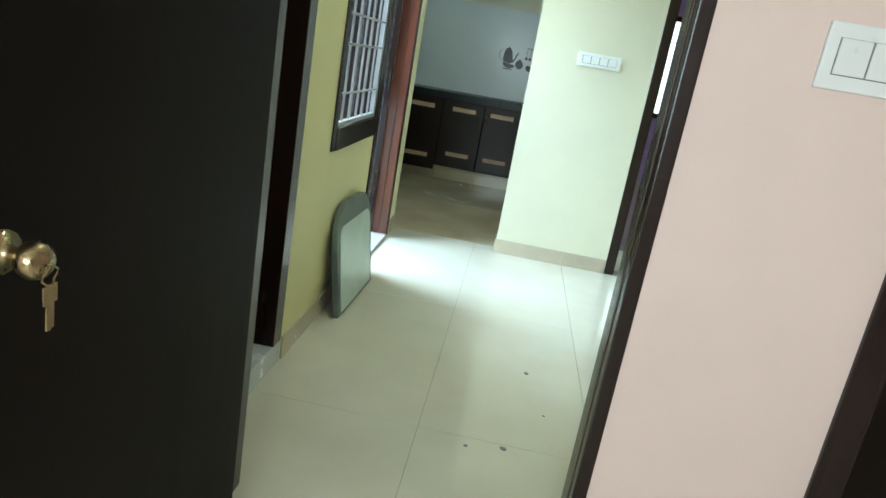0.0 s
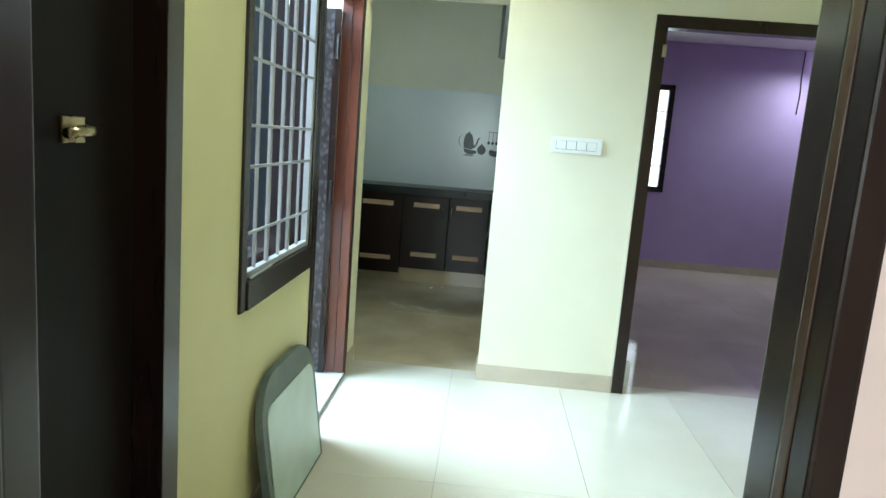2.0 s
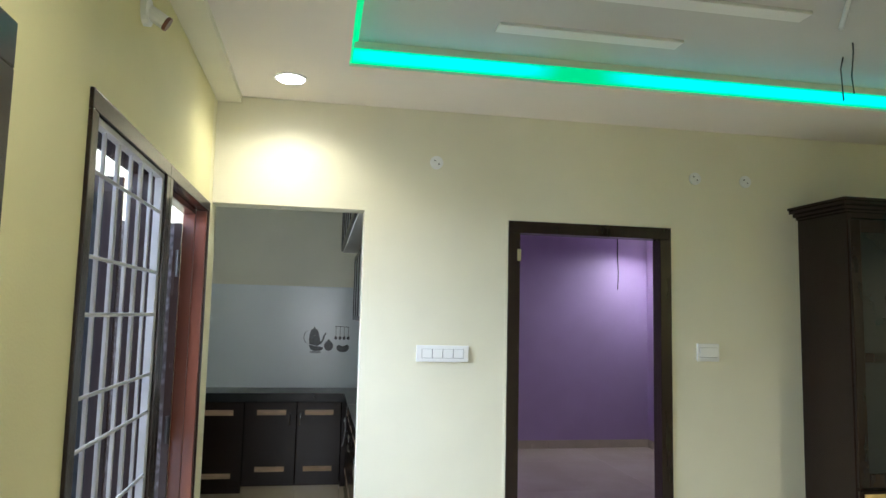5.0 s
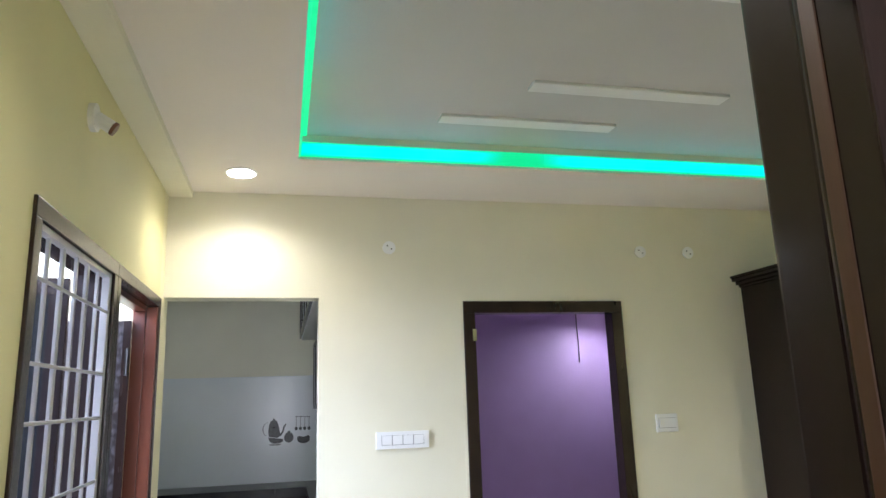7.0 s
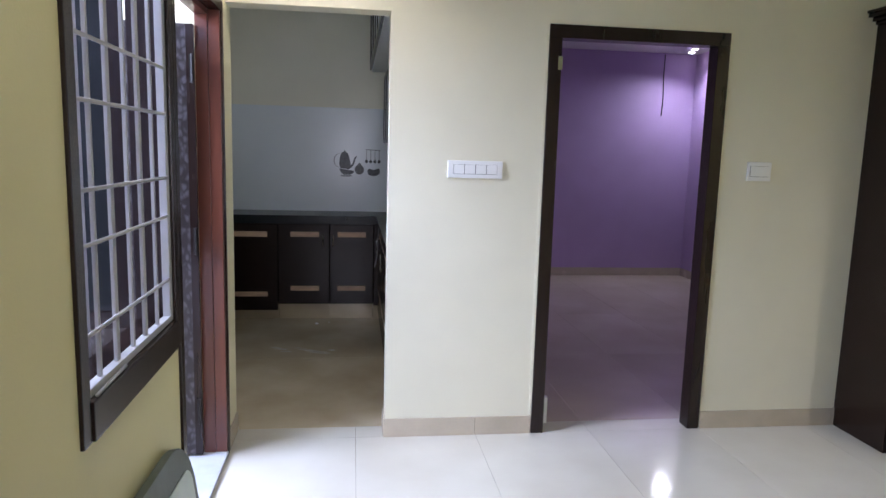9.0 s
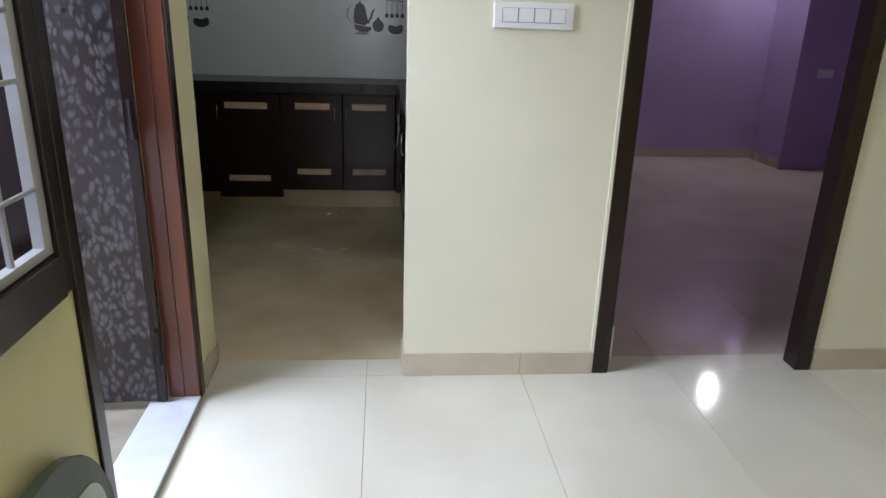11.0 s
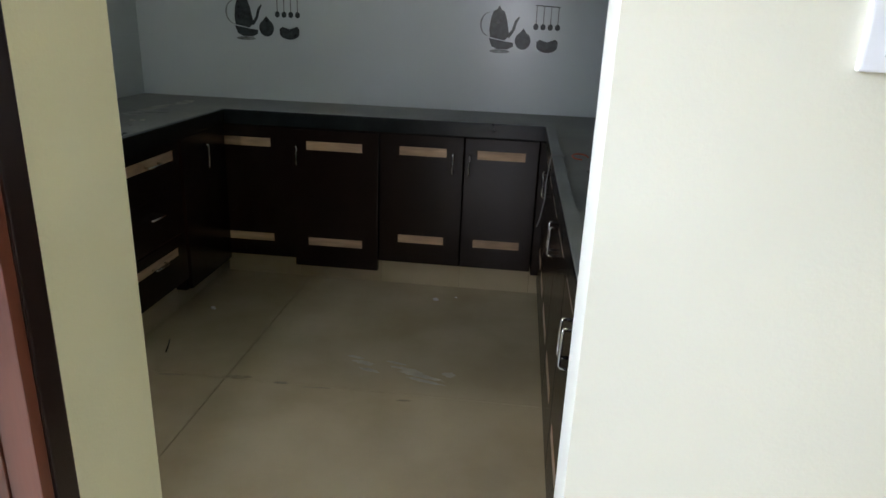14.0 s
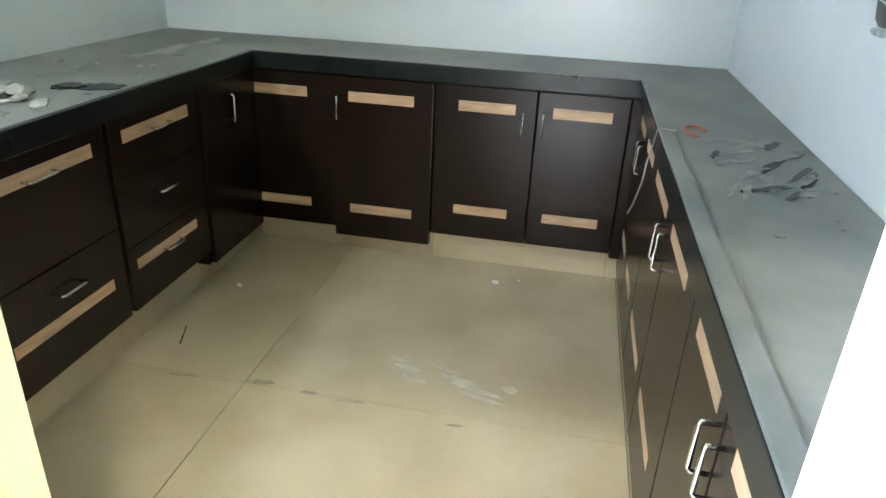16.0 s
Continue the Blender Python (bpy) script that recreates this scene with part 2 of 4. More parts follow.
def led_mat(name, z_mid, half):
    """Diffused LED strip: the glow's bloom put into its colour, cyan core, green edges."""
    m = glow(name, (0.0, 0.6, 0.25), 0.68)
    n, l = m.node_tree.nodes, m.node_tree.links
    b = n["Principled BSDF"]
    geo, sep = n.new("ShaderNodeNewGeometry"), n.new("ShaderNodeSeparateXYZ")
    l.new(geo.outputs["Position"], sep.inputs[0])
    off, size, core = n.new("ShaderNodeMath"), n.new("ShaderNodeMath"), n.new("ShaderNodeMapRange")
    off.operation, size.operation = "SUBTRACT", "ABSOLUTE"
    off.inputs[1].default_value = z_mid
    l.new(sep.outputs["Z"], off.inputs[0])
    l.new(off.outputs[0], size.inputs[0])
    core.interpolation_type = "SMOOTHSTEP"
    core.inputs[1].default_value, core.inputs[2].default_value = half, 0.4 * half
    l.new(size.outputs[0], core.inputs[0])
    noise, patch, both = n.new("ShaderNodeTexNoise"), n.new("ShaderNodeMapRange"), n.new("ShaderNodeMath")
    noise.inputs["Scale"].default_value, noise.inputs["Detail"].default_value = 1.9, 0
    l.new(geo.outputs["Position"], noise.inputs["Vector"])
    patch.inputs[1].default_value, patch.inputs[2].default_value = 0.30, 0.48
    l.new(noise.outputs[0], patch.inputs[0])
    both.operation = "MULTIPLY"
    l.new(core.outputs[0], both.inputs[0])
    l.new(patch.outputs[0], both.inputs[1])
    mix = n.new("ShaderNodeMix")
    mix.data_type = "RGBA"
    mix.inputs[6].default_value, mix.inputs[7].default_value = (0.0, 0.60, 0.20, 1), (0.0, 0.90, 1.15, 1)
    l.new(both.outputs[0], mix.inputs[0])
    l.new(mix.outputs[2], b.inputs["Emission Color"])
    return m


LED = led_mat("green_cyan_led_strip", 2.747, 0.038)
LAMP_ON = glow("lit_lamp_diffuser", (1.0, 0.97, 0.88), 14.0)
DAY = glow("bright_daylight_haze", (0.95, 0.98, 0.93), 1.2)
FLORAL = floral_mat()


# ---- mesh helpers ----
def mesh_ob(name, bm, material, smooth=False):
    me = bpy.data.meshes.new(name)
    bmesh.ops.recalc_face_normals(bm, faces=bm.faces)
    bm.to_mesh(me)
    bm.free()
    for m in material if isinstance(material, (list, tuple)) else [material]:
        me.materials.append(m)
    if smooth:
        for p in me.polygons:
            p.use_smooth = True
    return new(name, me)


def add_box(bm, x0, x1, y0, y1, z0, z1, bevel=0.0, index=0):
    r = bmesh.ops.create_cube(bm, size=1)
    vs = r["verts"]
    bmesh.ops.scale(bm, verts=vs, vec=(x1 - x0, y1 - y0, z1 - z0))
    bmesh.ops.translate(bm, verts=vs, vec=((x0 + x1) / 2, (y0 + y1) / 2, (z0 + z1) / 2))
    faces = {f for v in vs for f in v.link_faces}
    for f in faces:
        f.material_index = index
    if bevel > 0:
        es = list({e for v in vs for e in v.link_edges})
        bmesh.ops.bevel(bm, geom=es, offset=bevel, segments=2, profile=0.7, affect="EDGES", clamp_overlap=True)


def box(name, x0, x1, y0, y1, z0, z1, material, bevel=0.0):
    bm = bmesh.new()
    add_box(bm, x0, x1, y0, y1, z0, z1, bevel)
    return mesh_ob(name, bm, material)


def boxes(name, items, material, bevel=0.0):
    bm = bmesh.new()
    for it in items:
        add_box(bm, *it, bevel=bevel)
    return mesh_ob(name, bm, material)


def tube(bm, points, radius, sides=8):
    """A round bar along points."""
    pts = [Vector(p) for p in points]
    rings = []
    for i, p in enumerate(pts):
        d = (pts[min(i + 1, len(pts) - 1)] - pts[max(i - 1, 0)]).normalized()
        up = Vector((0, 0, 1)) if abs(d.z) < 0.9 else Vector((1, 0, 0))
        a = d.cross(up).normalized()
        b = d.cross(a)
        rings.append([bm.verts.new(p + radius * (math.cos(k * math.tau / sides) * a + math.sin(k * math.tau / sides) * b)) for k in range(sides)])
    for r, s in zip(rings, rings[1:]):
        for k in range(sides):
            bm.faces.new((r[k], r[(k + 1) % sides], s[(k + 1) % sides], s[k]))
    bm.faces.new(rings[0])
    bm.faces.new(rings[-1])


def prism(bm, outline, axis, a, b):
    """A flat outline of (u, v) pulled along an axis from a to b."""
    def at(u, v, w):
        return {"x": (w, u, v), "y": (u, w, v), "z": (u, v, w)}[axis]
    lo = [bm.verts.new(at(u, v, a)) for u, v in outline]
    hi = [bm.verts.new(at(u, v, b)) for u, v in outline]
    n = len(outline)
    bm.faces.new(lo)
    bm.faces.new(hi)
    for i in range(n):
        bm.faces.new((lo[i], lo[(i + 1) % n], hi[(i + 1) % n], hi[i]))


def ellipse(cu, cv, ru, rv, n=20, start=0.0, end=math.tau):
    return [(cu + ru * math.cos(start + (end - start) * i / n), cv + rv * math.sin(start + (end - start) * i / n)) for i in range(n)]


def root(name, x, y, z, label, category, group="", kind=""):
    ob = new(name)
    ob.location = (x, y, z)
    ob.empty_display_size = 0.05
    return tagged(ob, label, category, group, kind)


def under(parent, *obs):
    """Parts given in the world's coordinates become children of parent."""
    p = Vector((0, 0, 0))
    q = parent
    while q is not None:
        p += q.location
        q = q.parent
    for ob in obs:
        ob.parent = parent
        ob.location = ob.location - p
    return parent


def structure(ob, label="", category=""):
    return tagged(ob, label, category, "", "structure")


# ---- the setting ----
L, W, T = -0.90, 5.60, 0.14        # hall: left wall face, far wall face, wall thickness
E0, E1 = 2.43, 2.56                # entrance wall: outer and hall faces
KL, KR, KB = -2.42, 0.30, 8.50     # kitchen: left, right and back wall faces
BL, BR, BB = 0.52, 4.50, 10.25     # bedroom
HR = 4.30                          # hall right wall
CZ = 2.70                          # ceiling

structure(boxes("floor", [(-2.6, 5.0, -1.7, 10.9, -0.2, -0.006)], GROUT), "grout bed under polished floor tiles", "floor")

# left wall of the hall with a side door, a window and the balcony door in it
XO = L - T
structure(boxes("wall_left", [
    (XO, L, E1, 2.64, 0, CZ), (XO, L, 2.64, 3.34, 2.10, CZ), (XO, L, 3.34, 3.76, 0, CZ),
    (XO, L, 3.76, 4.64, 0, 0.80), (XO, L, 3.76, 5.50, 2.12, CZ)], SHADED_YELLOW), "yellow painted plaster wall, shade put into its colour", "wall")
# Split off only to take a tint between shaded and lit.
structure(box("wall_left_end", XO, L, 5.50, W + T, 0, CZ, HALF_SHADED_YELLOW), "yellow wall end beside the balcony door, half-shaded colour", "wall")
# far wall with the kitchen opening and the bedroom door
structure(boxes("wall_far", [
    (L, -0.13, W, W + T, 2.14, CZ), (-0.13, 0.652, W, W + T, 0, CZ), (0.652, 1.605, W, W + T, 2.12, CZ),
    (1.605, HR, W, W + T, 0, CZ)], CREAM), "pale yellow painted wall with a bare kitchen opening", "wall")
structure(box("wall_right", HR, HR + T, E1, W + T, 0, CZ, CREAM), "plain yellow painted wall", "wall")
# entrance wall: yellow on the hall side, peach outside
structure(boxes("wall_entrance_inner", [(XO, -0.76, E0 + 0.06, E1, 0, CZ), (-0.76, 0.207, E0 + 0.06, E1, 2.12, CZ), (0.207, HR, E0 + 0.06, E1, 0, CZ)], SHADED_YELLOW), "yellow painted wall round the entrance, shade put into its colour", "wall")
structure(boxes("wall_entrance_outer", [(-2.2, -0.76, E0, E0 + 0.06, 0, CZ), (-0.76, 0.207, E0, E0 + 0.06, 2.12, CZ), (0.207, 0.70, E0, E0 + 0.06, 0, CZ),
                                        (0.70, 1.62, E0, E0 + 0.06, 2.12, CZ), (1.62, 3.0, E0, E0 + 0.06, 0, CZ)], PEACH), "peach painted plaster wall", "wall")
# front room round the start of the walk
# The window gap in the back wall is added to let daylight in.
structure(boxes("wall_front_room", [(-2.34, -2.2, -1.5, E0, 0, CZ), (3.0, 3.14, -1.5, E0, 0, CZ), (-2.34, -1.6, -1.64, -1.5, 0, CZ),
                                    (0.4, 3.14, -1.64, -1.5, 0, CZ), (-1.6, 0.4, -1.64, -1.5, 0, 0.8), (-1.6, 0.4, -1.64, -1.5, 2.2, CZ)], PEACH), "peach painted walls of the front room", "wall")
structure(box("ceiling_front_room", -2.34, 3.14, -1.64, E1, CZ + 0.002, CZ + 0.1, CEIL), "plain painted ceiling", "ceiling")
# kitchen shell
# Opening at y 6.00 to 6.35 is added, unseen, to brighten the kitchen.
structure(boxes("wall_kitchen", [(KL - T, KL, W, 6.00, 0, CZ), (KL - T, KL, 6.35, KB + T, 0, CZ), (KL - T, KL, 6.00, 6.35, 0, 1.95), (KL - T, KL, 6.00, 6.35, 2.35, CZ),
                                 (KL, KR, KB, KB + T, 0, CZ), (KR, BL, W + T, BB, 0, CZ), (KL, XO, W, W + T, 0, CZ)], CREAM), "pale yellow painted kitchen walls", "wall")
structure(boxes("kitchen_wall_tiles", [(KL + 0.009, KR, KB - 0.009, KB, 0.90, 1.84), (KL, KL + 0.009, W + T, KB, 0.90, 1.84),
                                       (KR - 0.009, KR, W + T, KB - 0.009, 0.90, 1.84)], WALLTILE, 0.002), "white glazed wall tiles above the counter", "wall tiles")
structure(box("ceiling_kitchen", KL - T, BL, W + T, KB + T, CZ, CZ + 0.1, CREAM), "painted kitchen ceiling", "ceiling")
# bedroom shell with a window in its far wall
structure(boxes("wall_bedroom", [(BR, BR + T, W + T, BB + T, 0, 2.9), (BL, 1.13, BB, BB + T, 0, 2.9), (1.97, BR, BB, BB + T, 0, 2.9), (1.13, 1.97, BB, BB + T, 0, 0.95), (1.13, 1.97, BB, BB + T, 2.20, 2.9)], PURPLE), "violet painted bedroom walls", "wall")
structure(boxes("wall_bedroom_side", [(BL, BL + 0.012, W + T, BB, 0, 2.9), (BL + 0.012, 0.652, W + T, W + T + 0.012, 0, 2.9), (1.605, BR, W + T, W + T + 0.012, 0, 2.9)], PURPLE), "violet painted plaster", "wall")
structure(box("pillar_bedroom", 3.815, BR, 9.68, BB, 0, 2.9, PURPLE, 0.005), "violet painted pillar", "pillar")
structure(box("ceiling_bedroom", BL, BR + T, W + T, BB + T, 2.72, 2.9, WHITE), "white bedroom ceiling", "ceiling")

# hall false ceiling with a recessed tray
TX0, TX1, TY0, TY1 = -0.255, 3.6, 3.1, 5.03
structure(boxes("ceiling_hall", [(L - T, TX0, E1, W + T, CZ, CZ + 0.06), (TX1, HR + T, E1, W + T, CZ, CZ + 0.06), (TX0, TX1, TY1, W + T, CZ, CZ + 0.06), (TX0, TX1, E1, TY0, CZ, CZ + 0.06),
                                 ], CEIL), "cream false ceiling with a recessed tray", "ceiling")
# Tray ceiling is one even grey, darker than the ceiling round it.
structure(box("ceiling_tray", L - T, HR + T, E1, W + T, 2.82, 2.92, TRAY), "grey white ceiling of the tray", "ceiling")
structure(boxes("ceiling_tray_side", [(TX0 - 0.02, TX0, TY0, TY1, CZ + 0.06, 2.82), (TX1, TX1 + 0.02, TY0, TY1, CZ + 0.06, 2.82), (TX0 - 0.02, TX1 + 0.02, TY1, TY1 + 0.02, CZ + 0.06, 2.82), (TX0 - 0.02, TX1 + 0.02, TY0 - 0.02, TY0, CZ + 0.06, 2.82)], CEIL), "side of the ceiling tray", "ceiling")
structure(box("ceiling_drop", L, -0.78, E1, W, 2.665, CZ, CREAM, 0.003), "narrow dropped band along the wall", "trim")
structure(boxes("trim_tray_panels", [(0.64, 1.52, 4.32, 4.40, 2.807, 2.82), (0.35, 1.18, 4.69, 4.77, 2.807, 2.82), (0.64, 1.52, 3.6, 3.68, 2.807, 2.82)], WHITE, 0.003), "flat white strips on the tray ceiling", "trim")

# balcony, its floor, parapet and the next house
structure(box("ground", -60, XO, -60, 60, -0.26, -0.03, PINKTILE), "pinkish tiled balcony floor", "ground")
structure(box("wall_outside", -3.4, -3.2, 0.5, 9.5, -0.03, 1.25, RENDERWALL), "lilac grey plastered wall across the balcony", "wall")
structure(boxes("slab_outside", [(-1.9, XO - 0.005, 1.4, 3.0, -0.03, 2.9)], RENDERWALL), "plastered projection beside the balcony", "wall")
structure(box("roof_slab", XO - 0.1, HR + T, E0, BB + T, 3.02, 3.16, CEIL), "concrete roof slab", "roof")


# ---- skirting ----
def skirting(name, runs, height=0.098, seam=0.62):
    """Tile skirting: separate pieces with fine seams."""
    for axis, fixed, a, b, side in runs:
        n = max(1, round((b - a) / seam))
        for i in range(n):
            p, q = a + (b - a) * i / n + 0.001, a + (b - a) * (i + 1) / n - 0.001
            if axis == "x":
                args = (p, q, min(fixed, fixed + side * 0.009), max(fixed, fixed + side * 0.009))
            else:
                args = (min(fixed, fixed + side * 0.009), max(fixed, fixed + side * 0.009), p, q)
            under(base_board, box("skirting_tile", *args, 0.0, height, SKIRT, 0.0015))


base_board = structure(new("baseboard"), "beige tile skirting", "baseboard")
skirting("skirting", [("x", W, -0.135, 0.343, -1), ("x", W, 0.343, 0.648, -1), ("x", W, 1.61, 2.40, -1), ("y", L, 3.36, 4.64, 1), ("y", L, 5.52, W + T, 1),
                      ("x", BB, BL, 3.813, -1), ("y", 3.815, 9.68, BB - 0.01, -1), ("y", BR, W + T, 9.67, -1), ("y", -0.13, W, W + T, -1), ("x", W, 2.4, HR, -1)])


# ---- door frames, doors and windows ----
def door_frame(name, plane, lo, hi, top, front, back, face, material, label, stop=0.0, sill=0.0):
    """Jambs and head of a doorway. plane 'y': the wall faces y, lo and hi are x."""
    r = structure(new(name), label, "door frame")
    step = (front + back) / 2
    for part, a, b, z0, z1 in (("jamb", lo, lo + face, sill, top - face), ("jamb", hi - face, hi, sill, top - face), ("head", lo, hi, top - face, top)):
        f0, f1 = min(front, back), max(front, back)
        if plane == "y":
            ob = box(part, a, b, f0, f1, z0, z1, material, 0.004)
        else:
            ob = box(part, f0, f1, a, b, z0, z1, material, 0.004)
        under(r, ob)
    return r


def knob(bm, c, d, r=0.026):
    """Round door knob with its rose at c, out along d."""
    d = Vector(d)
    m = d.to_track_quat("Z", "Y").to_matrix().to_4x4()
    m.translation = Vector(c)
    prof = [(0.0, 0.030), (0.006, 0.030), (0.010, 0.014), (0.030, 0.011), (0.038, 0.022), (0.050, r), (0.062, r * 0.92), (0.070, r * 0.6), (0.072, 0.0)]
    rings = []
    for h, rad in prof:
        rings.append([bm.verts.new(m @ Vector((max(rad, 1e-4) * math.cos(k * math.tau / 16), max(rad, 1e-4) * math.sin(k * math.tau / 16), h))) for k in range(16)])
    for a, b in zip(rings, rings[1:]):
        for k in range(16):
            bm.faces.new((a[k], a[(k + 1) % 16], b[(k + 1) % 16], b[k]))


# entrance frame, with a rebate on its inner side
door_frame("door_1", "y", -0.76, 0.207, 2.12, E0 - 0.006, E0 + 0.065, 0.035, DARKWOOD, "dark brown polished wooden entrance frame")
door_frame("door_1_rebate", "y", -0.759, 0.206, 2.119, E0 + 0.065, E1 + 0.006, 0.033, DARKWOOD, "dark brown inner rebate of the entrance frame")
# Lighter brown strip laid on the right jamb's inner face.
structure(boxes("door_1_bead", [(0.1700, 0.1724, E0 + 0.038, E0 + 0.056, 0.0, 2.08)], BEADWOOD, 0.001), "reddish brown bead along the entrance jamb", "door frame")
# its leaf, swung out towards the front room
leaf = root("entrance_door", -0.690, E0 - 0.008, 0.012, "dark veneered entrance door standing open with keys in its lock", "door")
ob = box("leaf", 0, 0.80, -0.038, 0, 0, 2.03, ENTRYWOOD, 0.004)
ob.parent = leaf
bm = bmesh.new()
knob(bm, (0.735, 0.0, 0.93), (0, 1, 0))
ob = tagged(mesh_ob("knob", bm, BRASS, True), "round brass lock knob")
ob.parent = leaf
bm = bmesh.new()
tube(bm, [(0.735 + 0.012 * math.cos(a), 0.074 + 0.003 * math.sin(3 * a), 0.915 + 0.014 * math.sin(a)) for a in [i * math.tau / 12 for i in range(13)]], 0.0015, 6)
for i, dx in enumerate((-0.006, 0.004)):
    add_box(bm, 0.735 + dx - 0.009, 0.735 + dx + 0.009, 0.070 + 0.004 * i, 0.0725 + 0.004 * i, 0.876, 0.901, 0.0005)
    add_box(bm, 0.735 + dx - 0.0035, 0.735 + dx + 0.0035, 0.070 + 0.004 * i, 0.0725 + 0.004 * i, 0.840, 0.876)
ob = tagged(mesh_ob("key_ring", bm, BRASS), "two brass keys on a ring")
ob.parent = leaf
leaf.rotation_euler = (0, 0, radians(-95.3))

# second frame on the peach wall with its shut door
door_frame("door_2", "y", 0.70, 1.62, 2.12, E0 - 0.012, E0 + 0.05, 0.075, DARKWOOD, "dark brown wooden door frame")
shut = root("flush_door", 0.775, E0 + 0.02, 0.01, "dark brown flush door shut in its frame", "door")
under(shut, box("leaf", 0.778, 1.542, E0 + 0.012, E0 + 0.048, 0.01, 2.04, ENTRYWOOD, 0.003))
bm = bmesh.new()
knob(bm, (0.84, E0 + 0.012, 1.0), (0, -1, 0))
under(shut, tagged(mesh_ob("knob", bm, BRASS, True), "round brass knob"))

# shut door in the hall's left wall, set back in its frame on a raised sill
structure(box("sill_side_door", XO, L + 0.004, 2.64, 3.345, 0.0, 0.095, MARBLE, 0.004), "white marble sill of a side door", "sill")
door_frame("door_3", "x", 2.64, 3.34, 2.10, L + 0.006, XO + 0.03, 0.085, DARKWOOD, "dark brown wooden door frame", sill=0.095)
side = root("side_door", -1.0, 2.73, 0.10, "dark brown shut door with a lever latch", "door")
under(side, box("leaf", -1.005, -0.970, 2.727, 3.252, 0.10, 2.01, ENTRYWOOD, 0.003))
bm = bmesh.new()
add_box(bm, -0.970, -0.962, 2.99, 3.06, 1.32, 1.37, 0.003)
tube(bm, [(-0.962, 3.04, 1.345), (-0.935, 3.04, 1.345), (-0.930, 3.02, 1.345), (-0.930, 2.95, 1.34)], 0.010, 8)
under(side, tagged(mesh_ob("latch", bm, BRASS, True), "small dull brass lever latch"))

# bedroom frame
door_frame("door_4", "y", 0.652, 1.605, 2.12, W - 0.008, W + 0.085, 0.066, DARKWOOD, "dark brown polished bedroom door frame")
structure(boxes("trim_bedroom_frame", [(0.636, 0.6505, W - 0.004, W + 0.001, 0.099, 2.12), (1.6065, 1.618, W - 0.004, W + 0.001, 0.099, 2.12)], CREAM, 0.0015), "plaster bead beside the bedroom frame", "trim")
hinges = root("frame_strike_plate", 0.724, W + 0.03, 1.93, "small steel strike plate screwed to the bedroom frame", "strike plate")
under(hinges, box("plate", 0.700, 0.722, W - 0.0125, W - 0.0085, 1.90, 1.965, CHROME, 0.001))
# White block stands in for a bright, reflecting spot at the frame's foot.
tagged(box("bright_spot_block", 0.735, 0.775, W + T - 0.02, W + T + 0.015, 0.0, 0.15, WHITE, 0.004), "white block put in for a bright spot beside the bedroom frame", "offcut")

# shared frame of the balcony window and door
door_frame("door_5", "x", 4.605, 5.50, 2.12, L + 0.010, L - 0.045, 0.048, DARKWOOD, "dark brown outer face of the balcony door frame")
structure(boxes("door_5_reveal", [(L - 0.10, L - 0.045, 5.425, 5.499, 0.02, 2.07), (L - 0.10, L - 0.045, 4.66, 5.425, 2.05, 2.119)], REDWOOD, 0.003), "reddish brown inner jamb of the balcony door", "door frame")
structure(box("jamb_lining", L - 0.044, L + 0.006, 5.4285, 5.4515, 0.02, 2.071, REDWOOD, 0.002), "reddish brown lining of the far jamb", "door frame")
structure(box("sill_balcony_door", XO - 0.02, L + 0.012, 4.694, 5.436, -0.004, 0.022, MARBLE, 0.004), "white marble threshold of the balcony door", "sill")
bal = root("balcony_door", L - 0.112, 5.405, 0.03, "purple-brown floral laminate door swung open onto the balcony", "door")
ob = box("leaf", -0.80, 0.013, -0.016, 0.016, 0.0, 1.97, FLORAL, 0.003)
ob.parent = bal
ob = boxes("edge_strip", [(-0.018, 0.015, -0.0195, -0.0165, 0.0, 1.97), (-0.80, -0.785, -0.019, -0.0165, 0.0, 1.97)], DARKWOOD, 0.001)
ob.parent = bal
for z in (0.22, 1.02, 1.78):
    bm = bmesh.new()
    add_box(bm, -0.005, 0.014, -0.030, -0.018, z - 0.06, z + 0.06, 0.001)
    tube(bm, [(0.010, -0.034, z - 0.062), (0.010, -0.034, z + 0.062)], 0.008, 8)
    ob = tagged(mesh_ob("hinge", bm, IRON), "black iron hinge")
    ob.parent = bal
bal.rotation_euler = (0, 0, radians(3))

# balcony window: frame, white grill, opened casements
door_frame("window_1", "x", 3.745, 4.604, 2.12, L + 0.010, XO + 0.02, 0.050, DARKWOOD, "dark brown wooden window frame", sill=0.80)
structure(box("sill_window", XO + 0.02, L + 0.016, 3.795, 4.554, 0.80, 0.895, DARKWOOD, 0.004), "dark brown lower rail of the window frame", "sill")
grill = root("window_grill", -0.912, 3.80, 0.896, "white enamelled steel window grill with flat and square bars", "grill")
gx = -0.912
bm = bmesh.new()
for a in ((gx - 0.012, gx + 0.012, 3.797, 3.815, 0.897, 2.068), (gx - 0.012, gx + 0.012, 4.520, 4.553, 0.897, 2.068), (gx - 0.012, gx + 0.012, 3.815, 4.520, 0.897, 0.918), (gx - 0.012, gx + 0.012, 3.815, 4.520, 2.05, 2.068)):
    add_box(bm, *a, bevel=0.002)
under(grill, mesh_ob("rim", bm, GRILL))
for i, y in enumerate((3.915, 4.04, 4.17, 4.285, 4.41)):
    w = 0.011 if i % 2 else 0.006
    under(grill, box("upright_bar", gx - 0.005, gx + 0.005, y - w, y + w, 0.918, 2.05, GRILL, 0.002))
